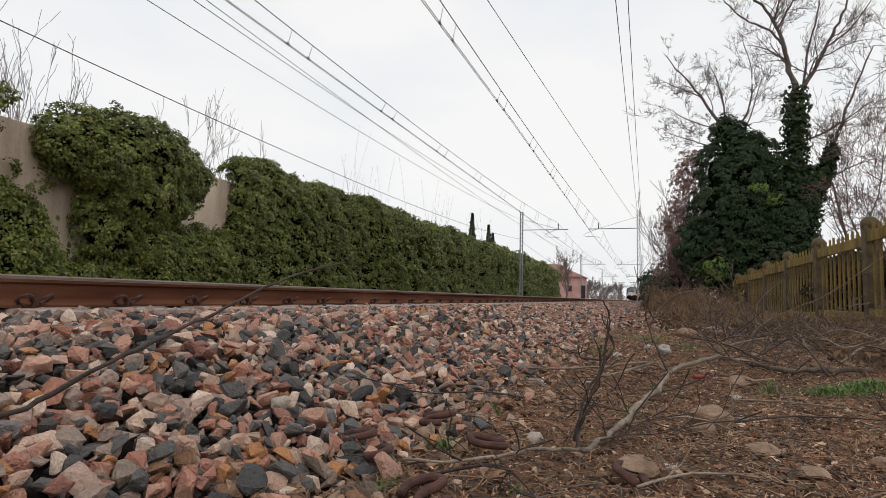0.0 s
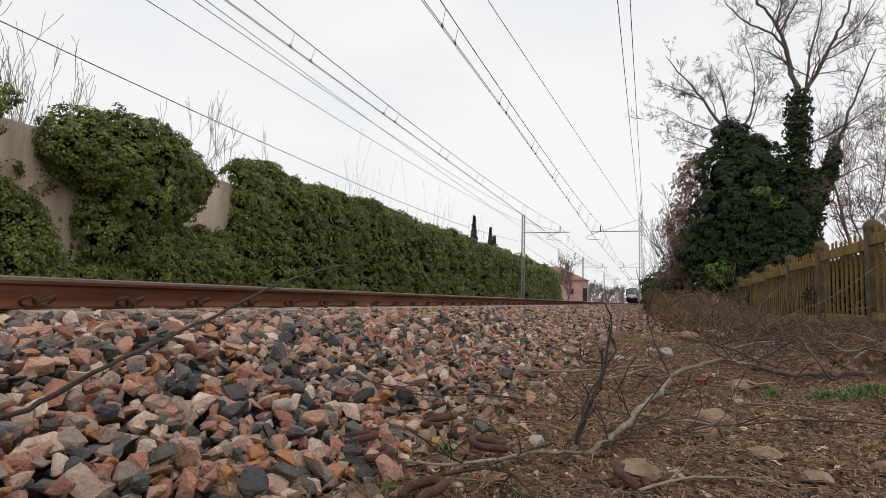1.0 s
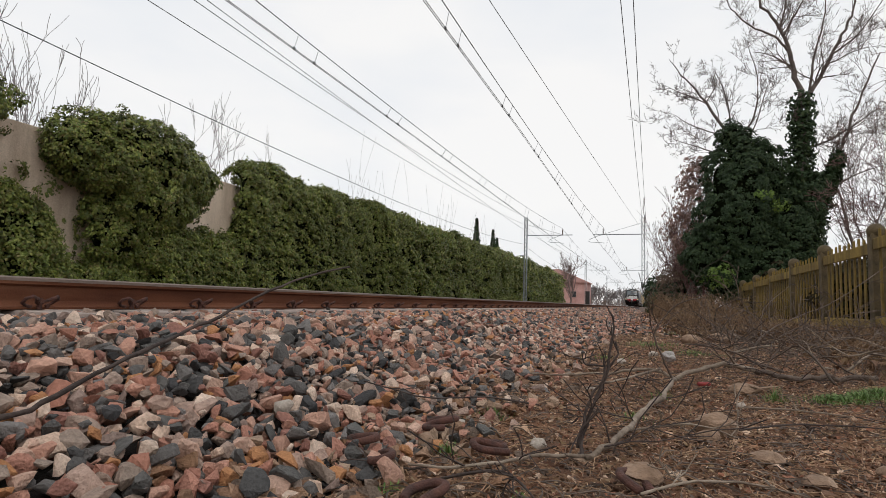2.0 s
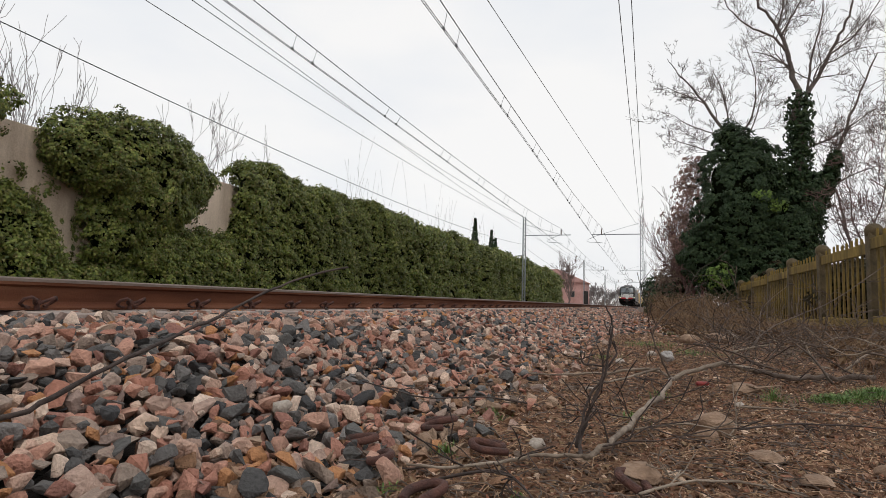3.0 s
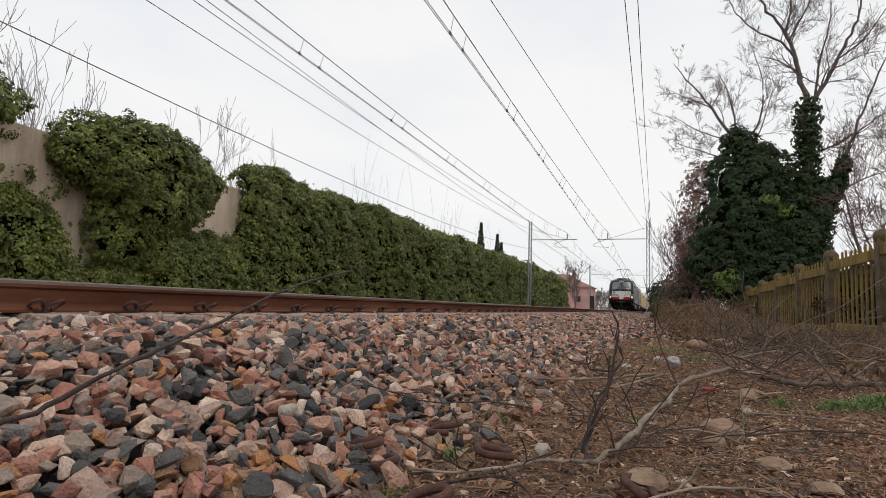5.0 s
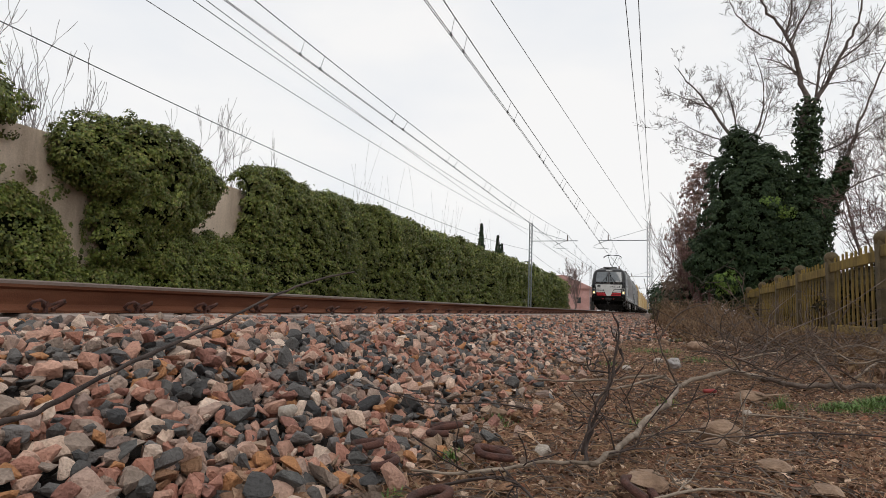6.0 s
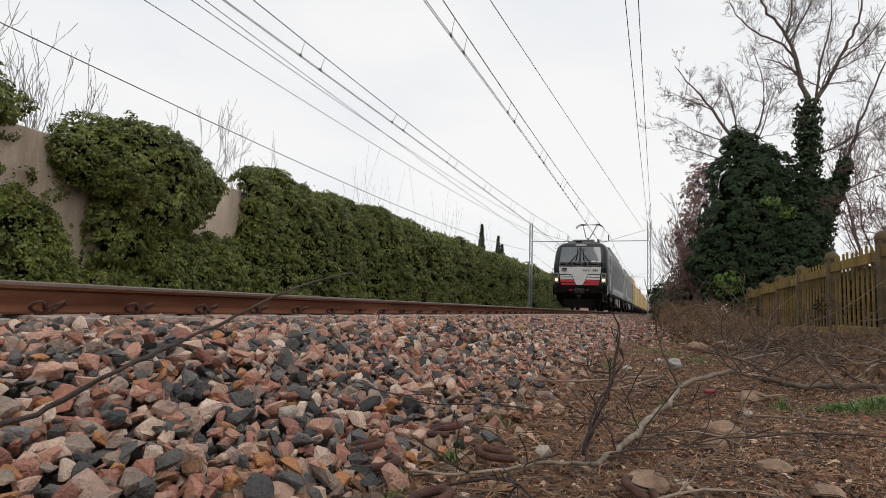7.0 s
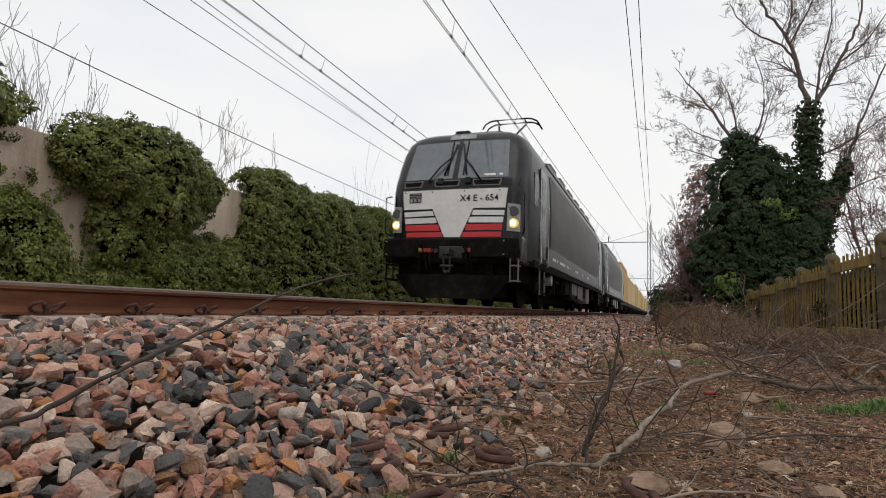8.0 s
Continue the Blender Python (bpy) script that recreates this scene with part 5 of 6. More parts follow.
    build_bush("ivy_thicket", "dark ivy thicket smothering the end of the fence", (3.2, 24.2, 4.1), (1.45, 1.3, 2.85), 34000, 0.088, 41, M_IVYDARK, lumps=0.15,
               lobes=(((1.6, -0.1, -0.7), (0.9, 0.9, 1.7), 14000), ((0.75, -0.2, -2.0), (1.5, 1.0, 1.25), 14000), ((-0.3, 0, 2.75), (0.45, 0.5, 0.55), 1600), ((0.55, 0, 1.2), (1.0, 0.9, 1.4), 9000), ((2.25, -0.3, 0.3), (0.42, 0.45, 0.95), 3400)))
    build_bush("ivy_thicket", "thin reddish and olive growth beside the dark ivy", (1.55, 25.0, 4.7), (0.62, 0.9, 1.45), 5200, 0.055, 43, M_OLIVE, core=False, lumps=0.25, lobes=(((-0.25, 0.3, -1.2), (0.75, 0.9, 1.1), 4200), ((0.35, 0, 0.9), (0.6, 0.7, 0.8), 2600)))
    build_bush("ivy_thicket", "low dark ivy round the foot of the thicket", (1.80, 24.0, 2.4), (0.55, 0.8, 1.0), 7000, 0.088, 44, M_IVYDARK, lumps=0.25, lobes=(((0.65, -0.3, -0.9), (0.5, 0.7, 0.8), 3200),))
    build_bush("shrub", "small light green shrub at the fence end", (2.32, 22.8, 1.6), (0.34, 0.3, 0.40), 520, 0.08, 45, M_BRIGHT, core=False, lumps=0.4)
    build_bush("shrub", "small light green sprig on the dark ivy", (3.95, 22.9, 4.3), (0.40, 0.2, 0.42), 160, 0.09, 46, M_BRIGHT, core=False, lumps=0.5)
    for x, y, h, seed in ((1.75, 26.5, 5.2, 51), (1.8, 29.0, 5.0, 52), (2.2, 27.5, 5.8, 53), (2.2, 36.0, 5.0, 54), (2.2, 42.0, 6.0, 55), (2.4, 55.0, 6.2, 58), (1.75, 28.2, 4.8, 64), (1.9, 31.0, 4.6, 65), (1.9, 34.5, 4.2, 66), (2.0, 39.0, 4.0, 67), (2.4, 46.0, 4.4, 68), (2.3, 52.0, 4.2, 69)):
        bare_tree("bare_shrub", "tall leafless shrub with fine reddish twigs", (x, y, 0.1), [((0, 0, 0), (-0.05, 0, 1), h * 0.6, 0.05), ((0.1, 0, 0), (0.25, 0.1, 1), h * 0.55, 0.045), ((-0.1, 0, 0), (-0.10, -0.1, 1), h * 0.55, 0.045)], 3, seed, M_REDTWIG, least=0.006, kids=(4, 7), spread=0.42, up=0.3, category="shrub")
    bare_tree("bare_tree", "leafless tree with tangled dark red branches", (6.75, 16.8, 0), [((0, 0, 0), (-0.05, 0, 1), 4.6, 0.14), ((-0.1, 0, 2.6), (-0.8, 0, 0.75), 1.9, 0.035), ((0, 0, 3.2), (-0.6, 0.2, 1), 2.8, 0.045), ((0, 0, 3.6), (-0.25, -0.1, 1), 3.6, 0.05), ((0, 0, 2.2), (-0.9, -0.1, 0.35), 1.6, 0.03)], 4, 57, M_REDTWIG, least=0.005, kids=(4, 5), wobble=0.2, up=0.08)
    for k, (y, rz) in enumerate(((8.0, 0.75), (10.5, 0.85), (13.0, 0.8), (15.6, 0.9), (18.2, 0.85), (20.8, 0.95))):
        build_bush("scrub_bush", "dark brown overgrown scrub behind the fence", (4.1 + 0.25 * math.sin(k * 2.1), y, rz * 0.75), (0.75, 1.75, rz), 3000, 0.11, 160 + k, M_DARKSCRUB, lumps=0.2)
    for x, y, rx, rz, seed in ((1.05, 29.0, 0.7, 1.35, 71), (0.75, 36.0, 0.7, 1.2, 72), (1.2, 32.0, 0.8, 1.9, 73), (1.0, 44.0, 0.9, 1.6, 74)):
        build_bush("bramble_bush", "brown tangled bramble bush beside the path", (x, y, rz * 0.85), (rx, 1.3, rz), 6500, 0.05, seed, M_BRAMBLE, core=False, lumps=0.3)
    for x, y, rx, rz, seed in ((0.75, 33.0, 0.55, 0.85, 61), (0.55, 40.0, 0.6, 1.3, 62), (1.7, 30.0, 0.6, 0.9, 63)):
        build_bush("shrub", "dark evergreen shrub at the edge of the path", (x, y, rz * 0.8), (rx, 1.2, rz), 2200, 0.16, seed, M_IVYDARK, lumps=0.25)


def build_behind_wall():
    for k, (x, y, h) in enumerate(((-14.3, 9.2, 6.3), (-14.5, 10.0, 6.2), (-14.4, 10.4, 6.1), (-14.5, 11.0, 5.9), (-15.0, 15.8, 6.6), (-14.8, 18.0, 6.3))):
        bare_tree("bare_sapling", "thin leafless sapling behind the wall", (x, y, 0), [((0, 0, 0), (0, 0, 1), h * 0.8, 0.035), ((0, 0.1, 1.5), (0.1, 0.3, 1), h * 0.62, 0.025), ((0, -0.1, 1.8), (0.1, -0.35, 1), h * 0.6, 0.025)], 2, 70 + k, M_FARBARK, least=0.006, kids=(4, 6), spread=0.24, shrink=0.42, up=0.3, wobble=0.16)
    for k in range(11):
        y = 22.0 + 2.3 * k + 1.2 * math.sin(k * 5.1)
        bare_tree("bare_sapling", "thin leafless shoots above the ivy", (-12.4, y, 0), [((0, 0, 0), (0.02, 0.1 * (k % 3 - 1), 1), 4.6 + 0.3 * math.sin(k * 2.3), 0.02), ((0, 0.4, 0), (0.0, 0.2, 1), 4.4 + 0.2 * math.sin(k * 4.1), 0.018)], 1, 90 + k, M_FARBARK, least=0.005, kids=(3, 5), spread=0.3, up=0.4, wobble=0.05)


def build_cypress(x, y, h, r, seed):
    rng = np.random.default_rng(seed)
    tree = empty("cypress", pose(x, y, 0))
    soup("trunk", *tubes([([(0, 0, 0), (0, 0, h * 0.5), (0, 0, h * 0.97)], [0.14, 0.09, 0.01])], 8), M_TWIG, tree)
    n = 3800
    t = rng.uniform(0, 1, n)
    a = rng.uniform(0, 2 * math.pi, n)
    rr = r * np.clip(1 - t, 0, 1) ** 0.9 * (0.75 + 0.25 * np.sin(5 * a + 9 * t)) * rng.uniform(0.5, 1.1, n) * np.clip(t * 12, 0.3, 1)
    P = np.stack([rr * np.cos(a), rr * np.sin(a), 0.3 + t * (h - 0.3)], -1)
    V, F = leaf_arrays(P, np.stack([np.cos(a), np.sin(a), np.full(n, 0.8)], -1), 0.34, rng)
    soup("crown", V, F, M_IVYDARK, tree)
    tagged(tree, "slim dark green cypress behind the wall", "cypress", group="cypresses behind the wall")


def build_house():
    h = empty("house", pose(-18.75, 142, 0))
    part("wall", box(-5.2, 5.2, -5, 5, 0, 5.6, 0.02), M_PINK, h, "faded pink plaster wall")
    bm = bmesh.new()
    pts = [(-5.6, 5.55), (5.6, 5.55), (5.6, 5.7), (-1.0, 8.6), (-5.6, 8.3)]
    rings = [[bm.verts.new((x, y, z)) for x, z in pts] for y in (-5.4, 5.4)]
    for i in range(5):
        bm.faces.new((rings[0][i], rings[0][(i + 1) % 5], rings[1][(i + 1) % 5], rings[1][i]))
    bm.faces.new(rings[0])
    bm.faces.new(rings[1][::-1])
    part("roof", bm, M_PINK, h, "low gabled roof of reddish tiles")
    for x in (-3.4, -0.6, 2.4):
        w = part("window", box(x - 0.5, x + 0.5, -5.06, -4.98, 2.2, 3.6, 0.01), M_SLEEPER, h)
        part("pane", box(x - 0.42, x + 0.42, -5.09, -5.05, 2.28, 3.52), M_LAMPOFF, w)
    tagged(h, "small faded pink house beyond the ivy wall", "house")


def build_far():
    build_cypress(-20.0, 69.0, 10.6, 1.55, 1)
    build_cypress(-20.6, 70.5, 9.0, 1.2, 2)
    build_cypress(-20.0, 77.0, 10.2, 1.4, 3)
    build_cypress(-20.0, 79.2, 9.3, 1.4, 4)
    build_house()
    bare_tree("bare_tree", "leafless tree standing at the end of the ivy wall", (-12.1, 97, 0), [((0, 0, 0), (0, 0, 1), 5.2, 0.16)] + [((0, 0, 1.0 + 0.25 * k), (0.42 * math.cos(2.4 * k), 0.3 * math.sin(2.4 * k), 1), 4.6 - 0.1 * k, 0.07) for k in range(7)], 3, 101, M_HAZETWIG, least=0.016, kids=(4, 6), up=0.2, spread=0.45, shrink=0.5)
    for k, (x, y, h) in enumerate(((-24, 230, 8), (-20, 240, 9), (-27, 260, 9), (-15.5, 250, 8), (-31, 240, 8), (-12, 300, 9), (8, 320, 9), (14, 300, 9), (3, 380, 10), (-2, 420, 10), (-36, 300, 10))):
        bare_tree("bare_tree", "hazy grey leafless tree in the distance", (x, y, 0), [((0, 0, 0), (0, 0, 1), h * 0.55, 0.3), ((0, 0, 1.5), (0.5, 0, 1), h * 0.5, 0.2), ((0, 0, 1.5), (-0.5, 0, 1), h * 0.5, 0.2)], 3, 110 + k, M_FARBARK, least=0.05, kids=(5, 7), sides=3)
    rng = np.random.default_rng(140)
    out = []
    for k in range(90):
        x = rng.uniform(-95, 95)
        y = rng.uniform(430, 520)
        h = rng.uniform(6, 12)
        branch_paths(rng, (x, y, 0), (rng.normal(0, 0.1), 0, 1), h, 0.35, 2, out, 0.6, 0.2, 0.14, (5, 8), 0.10, 0.5)
    woods = soup("far_woods", *tubes(out, 3), M_FARBARK)
    tagged(woods, "hazy grey leafless woods on the horizon", "woods", kind="stuff")
    out = []
    for k in range(520):
        x, y = rng.uniform(-60, 60), rng.uniform(330, 420)
        if -12 < x < 2:
            continue
        branch_paths(rng, (x, y, 0), (rng.normal(0, 0.2), 0, 1), rng.uniform(1.5, 3.6), 0.12, 1, out, 0.6, 0.2, 0.14, (6, 9), 0.07, 0.6)
    tagged(soup("far_scrub", *tubes(out, 3), M_FARSCRUB), "hazy brown scrub beyond the end of the line", "scrub", kind="stuff")
    c = empty("relay_cabinet", pose(-9.45, 97, 0))
    part("cabinet_body", box(-0.32, 0.32, -0.3, 0.3, 0.3, 2.7, 0.03), M_WORN, c)
    part("cabinet_base", box(-0.36, 0.36, -0.34, 0.34, -0.05, 0.31, 0.02), M_SLEEPER, c)
    tagged(c, "dark trackside equipment cabinet on a concrete base", "cabinet")
    l = empty("street_lamp", pose(-18.0, 88, 0))
    part("pole", add_rod(bmesh.new(), (0, 0, 0), (0, 0, 7.6), 0.07, 8), M_STEEL, l)
    part("lamp_head", box(-0.6, 0.25, -0.15, 0.15, 7.55, 7.72, 0.04), M_STEEL, l)
    tagged(l, "grey street lamp behind the ivy wall", "street lamp")


build_right_trees()
build_behind_wall()
build_far()


# ---- scrub, litter and small growth on the path ----
def arcs(rng, x, y, z, length, r, lean=0.6):
    """Thin bowed stems from the ground."""
    n = len(x)
    out = []
    a = rng.uniform(0, 2 * math.pi, n)
    for i in range(n):
        d = np.array((math.cos(a[i]), math.sin(a[i]), 0)) * lean * rng.uniform(0.3, 1.5)
        L = length[i]
        p0 = np.array((x[i], y[i], z[i]))
        bend = rng.uniform(-0.5, 0.2)
        pts = [p0, p0 + (d * 0.4 + (0, 0, 0.55)) * L, p0 + (d * 0.9 + (0, 0, 0.85 + 0.3 * bend)) * L, p0 + (d * 1.5 + (0, 0, 0.8 + bend)) * L]
        out.append((pts, [r, r * 0.9, r * 0.7, r * 0.4]))
    return out


def build_scrub():
    rng = np.random.default_rng(81)
    for (label, n, fx, length, r, m) in (
            ("dry brown bramble scrub along the path", 7600, lambda k: (rng.uniform(0, 1, k), 9.0 + 17 * rng.uniform(0, 1, k) ** 1.2), (0.18, 0.42), 0.003, M_SCRUB),
            ("tall brown thicket of bare bramble canes", 5200, lambda k: (rng.uniform(0.1, 0.85, k), rng.uniform(13.5, 25, k)), (0.3, 0.85), 0.0036, M_SCRUB),
            ("grey-brown dry stems at the foot of the fence", 3000, lambda k: (None, rng.uniform(4.2, 12, k)), (0.12, 0.34), 0.0026, M_SCRUB)):
        x, y = fx(n)
        if x is None:
            x = rng.uniform(1.4, 3.0, n) + 0.05 * (y - 5)
        else:
            x = 0.02 * (26 - y) + x * (1.6 + 0.02 * (y - 8)) + 0.05
        keep = np.sin(x * 3.3 + y * 0.9) * np.sin(y * 1.7) > -0.55
        x, y = x[keep], y[keep]
        z = ground_height(x, y) - 0.01
        L = rng.uniform(*length, len(x)) * (0.75 + 0.35 * np.sin(y * 1.1 + x * 2))
        V, F = tubes(arcs(rng, x, y, z, L, r), 3)
        thing = empty("scrub")
        ob = soup("stems", V, F, m, thing)
        k = int(len(x) * 1.6)
        j = rng.integers(0, len(x), k)
        P = np.stack([x[j] + rng.normal(0, 0.18, k), y[j] + rng.normal(0, 0.2, k), z[j] + rng.uniform(0.03, 0.62, k) * L[j]], -1)
        V, F = leaf_arrays(P, rng.normal(0, 1, (k, 3)), 0.05, rng)
        soup("dry_leaves", V, F, M_DEADLEAF, thing)
        tagged(thing, label, "scrub", kind="stuff")


def build_litter():
    rng = np.random.default_rng(82)
    n = 5000
    x, y = rng.uniform(-0.8, 3.5, n), rng.uniform(-5, 0.9, n)
    s = rng.lognormal(-4.2, 0.45, n)
    P = np.stack([x, y, ground_height(x, y) - 0.012 + s * 0.2], -1)
    tagged(scatter("gravel", PEBBLES, P, s, random_turns(rng, n, 0.3), M_PEBBLE), "loose gravel on the dirt path", "gravel", kind="stuff")
    # pebbles
    n = 25000
    y = 0.7 + 11 * rng.uniform(0, 1, n) ** 1.7
    x = rng.uniform(-0.85, 1.0, n) + np.where(rng.uniform(0, 1, n) < 0.6, 0, rng.uniform(0, 1, n) * y * 0.28)
    s = rng.lognormal(-4.30, 0.48, n)
    P = np.stack([x, y, ground_height(x, y) - 0.012 + s * 0.2], -1)
    ob = scatter("pebbles", PEBBLES, P, s, random_turns(rng, n, 0.3), M_PEBBLE)
    tagged(ob, "scattered pebbles and gravel on the dirt path", "gravel", kind="stuff")
    # fine grit between them
    n = 10000
    y = 0.75 + 4.2 * rng.uniform(0, 1, n) ** 1.5
    x = rng.uniform(-0.7, 0.7, n) + rng.uniform(0, 1, n) * y * 0.5
    s = rng.lognormal(-4.75, 0.35, n)
    P = np.stack([x, y, ground_height(x, y) + s * 0.25], -1)
    tagged(scatter("grit", PEBBLES[:4], P, s, random_turns(rng, n, 0.5), M_PEBBLE), "fine reddish grit and crumbled stone on the path", "gravel", kind="stuff")
    # coarser stones and weeds farther along the path
    n = 2600
    y = 9 + 45 * rng.uniform(0, 1, n) ** 1.5
    x = rng.uniform(-1.0, 0.5, n)
    s = rng.uniform(0.03, 0.11, n)
    P = np.stack([x, y, ground_height(x, y) + s * 0.1], -1)
    tagged(scatter("path_stones", PEBBLES, P, s, random_turns(rng, n, 0.3), M_STONE), "scattered stones along the far path", "stones", kind="stuff")
    # broken brown stones where the ballast runs out
    n = 420
    x, y = rng.normal(-0.68, 0.16, n), 0.7 + 5 * rng.uniform(0, 1, n) ** 1.6
    s = rng.uniform(0.03, 0.075, n)
    P = np.stack([x, y, ground_height(x, y) + s * 0.12], -1)
    tagged(scatter("toe_stones", SHAPES, P, s, random_turns(rng, n, 0.4), M_TOE), "brown broken stones at the ballast's foot", "stones", kind="stuff")
    # dead leaves
    n = 15000
    y = 0.7 + 9 * rng.uniform(0, 1, n) ** 1.8
    x = rng.uniform(-0.8, 1.1, n) + np.where(rng.uniform(0, 1, n) < 0.5, 0, rng.uniform(0, 1, n) * y * 0.3)
    y, x = np.concatenate([y, rng.uniform(-6, 0.9, 9000)]), np.concatenate([x, rng.uniform(-0.6, 4.5, 9000)])
    n = len(x)
    P = np.stack([x, y, ground_height(x, y) + rng.uniform(-0.006, 0.006, n)], -1)
    V, F = leaf_arrays(P, np.tile((0.0, 0.0, 1.6), (n, 1)), 0.019, rng)
    tagged(soup("leaf_litter", V, F, M_DEADLEAF), "brown dead leaves lying on the path", "leaf litter", kind="stuff")
    # straws, then broken dark twigs
    for name, label, n, long, thick, m in (("straw_litter", "dry straws and chips strewn on the path", 9500, -3.1, 0.0015, M_DRY), ("twig_litter", "broken dark twigs strewn on the path", 3200, -2.7, 0.0022, M_DARKBARK)):
        y = 0.7 + 9 * rng.uniform(0, 1, n) ** 1.9
        x = rng.uniform(-0.70, 1.1, n) + np.where(rng.uniform(0, 1, n) < 0.5, 0, rng.uniform(0, 1, n) * y * 0.3)
        a = rng.uniform(0, 2 * math.pi, n)
        L = np.minimum(rng.lognormal(long, 0.55, n), 0.35)
        z = ground_height(x, y)
        out = []
        for i in range(n):
            d = np.array((math.cos(a[i]), math.sin(a[i]), rng.normal(0, 0.08)))
            s = np.array((-d[1], d[0], 0)) * rng.normal(0, 0.14)
            p = np.array((x[i], y[i], z[i] + 0.004))
            out.append(([p, p + (d + s) * L[i] * 0.5 + (0, 0, 0.008), p + d * L[i]], [thick, thick * 0.9, thick * 0.5]))
        V, F = tubes(out, 3)
        tagged(soup(name, V, F, m), label, "litter", kind="stuff")


PEBBLES = stone_shapes(10, 8, 9, (1.0, 0.8, 0.55))


def tuft(name, label, place, radius, height, n, seed, material):
    rng = np.random.default_rng(seed)
    r, a = radius * np.minimum(np.abs(rng.normal(0, 0.6, n)), 1.7), rng.uniform(0, 2 * math.pi, n)
    x, y = place[0] + r * np.cos(a), place[1] + r * np.sin(a)
    z = ground_height(x, y) - 0.005
    V, F, o = [], [], 0
    for i in range(n):
        h = height * rng.uniform(0.4, 1.1) * max(0.3, 1.1 - 0.5 * r[i] / radius)
        b = rng.uniform(0, 2 * math.pi)
        d, s = np.array((math.cos(b), math.sin(b), 0)), np.array((-math.sin(b), math.cos(b), 0)) * rng.uniform(0.0012, 0.0026)
        p = np.array((x[i], y[i], z[i]))
        V += [p - s, p + s, p + d * h * 0.3 + (0, 0, h * 0.65) + s * 0.8, p + d * h * 0.3 + (0, 0, h * 0.65) - s * 0.8, p + d * h * 0.8 + (0, 0, h)]
        F += [(o, o + 1, o + 2, o + 3), (o + 3, o + 2, o + 4)]
        o += 5
    ob = soup(name, V, F, material)
    return tagged(ob, label, "grass", kind="stuff")


def build_tufts():
    for k, (x, y, r, h, n) in enumerate(((0.82, 3.25, 0.16, 0.04, 800), (1.02, 3.4, 0.14, 0.05, 700), (0.92, 3.28, 0.08, 0.055, 300), (0.55, 3.2, 0.06, 0.08, 60), (-0.54, 1.62, 0.06, 0.035, 90), (-0.55, 2.2, 0.08, 0.035, 60), (0.05, 3.1, 0.09, 0.05, 60), (-0.06, 2.45, 0.08, 0.04, 80), (-0.54, 1.24, 0.04, 0.025, 40), (-0.27, 1.3, 0.03, 0.02, 25), (0.0, 7.0, 0.5, 0.05, 300), (0.4, 6.2, 0.4, 0.05, 250), (-0.35, 5.0, 0.25, 0.04, 140), (0.35, 9.5, 0.8, 0.06, 350))):
        tuft("grass_tuft", "small fresh green tuft growing on the path", (x, y), r, h, n, 130 + k, M_GRASS)


def fallen_branch(name, label, limbs, seed, material, twigs=(3, 6), twig_len=0.3, twig_mat=None, sides=8, depth=1, least=0.0016, rise=0.12):
    rng = np.random.default_rng(seed)
    thing = empty(name)
    small = []
    for pts, r0, r1, *own in limbs:
        q, rad = knob_path(pts, r0, r1)
        soup("limb", *tubes([(q, rad)], sides), own[0] if own else material, thing, smooth=True)
        for _ in range(int(rng.integers(twigs[0], twigs[1] + 1))):
            i = int(rng.integers(2, len(q)))
            d = rng.normal(0, 1, 3) * (1, 1, 0.45) + (0, 0, rise)
            branch_paths(rng, q[i], d, twig_len * rng.uniform(0.4, 1.2), max(least * 1.6, rad[i] * 0.3), depth, small, 0.6, 0.05, 0.2, (2, 4), least, 0.6)
    for s in small:
        for p in s[0]:
            p[2] = max(p[2], 0.006)
    if small:
        tagged(soup("twig_spray", *tubes(small, 4), twig_mat or material, thing), kind="stuff")
    return tagged(thing, label, "branch")


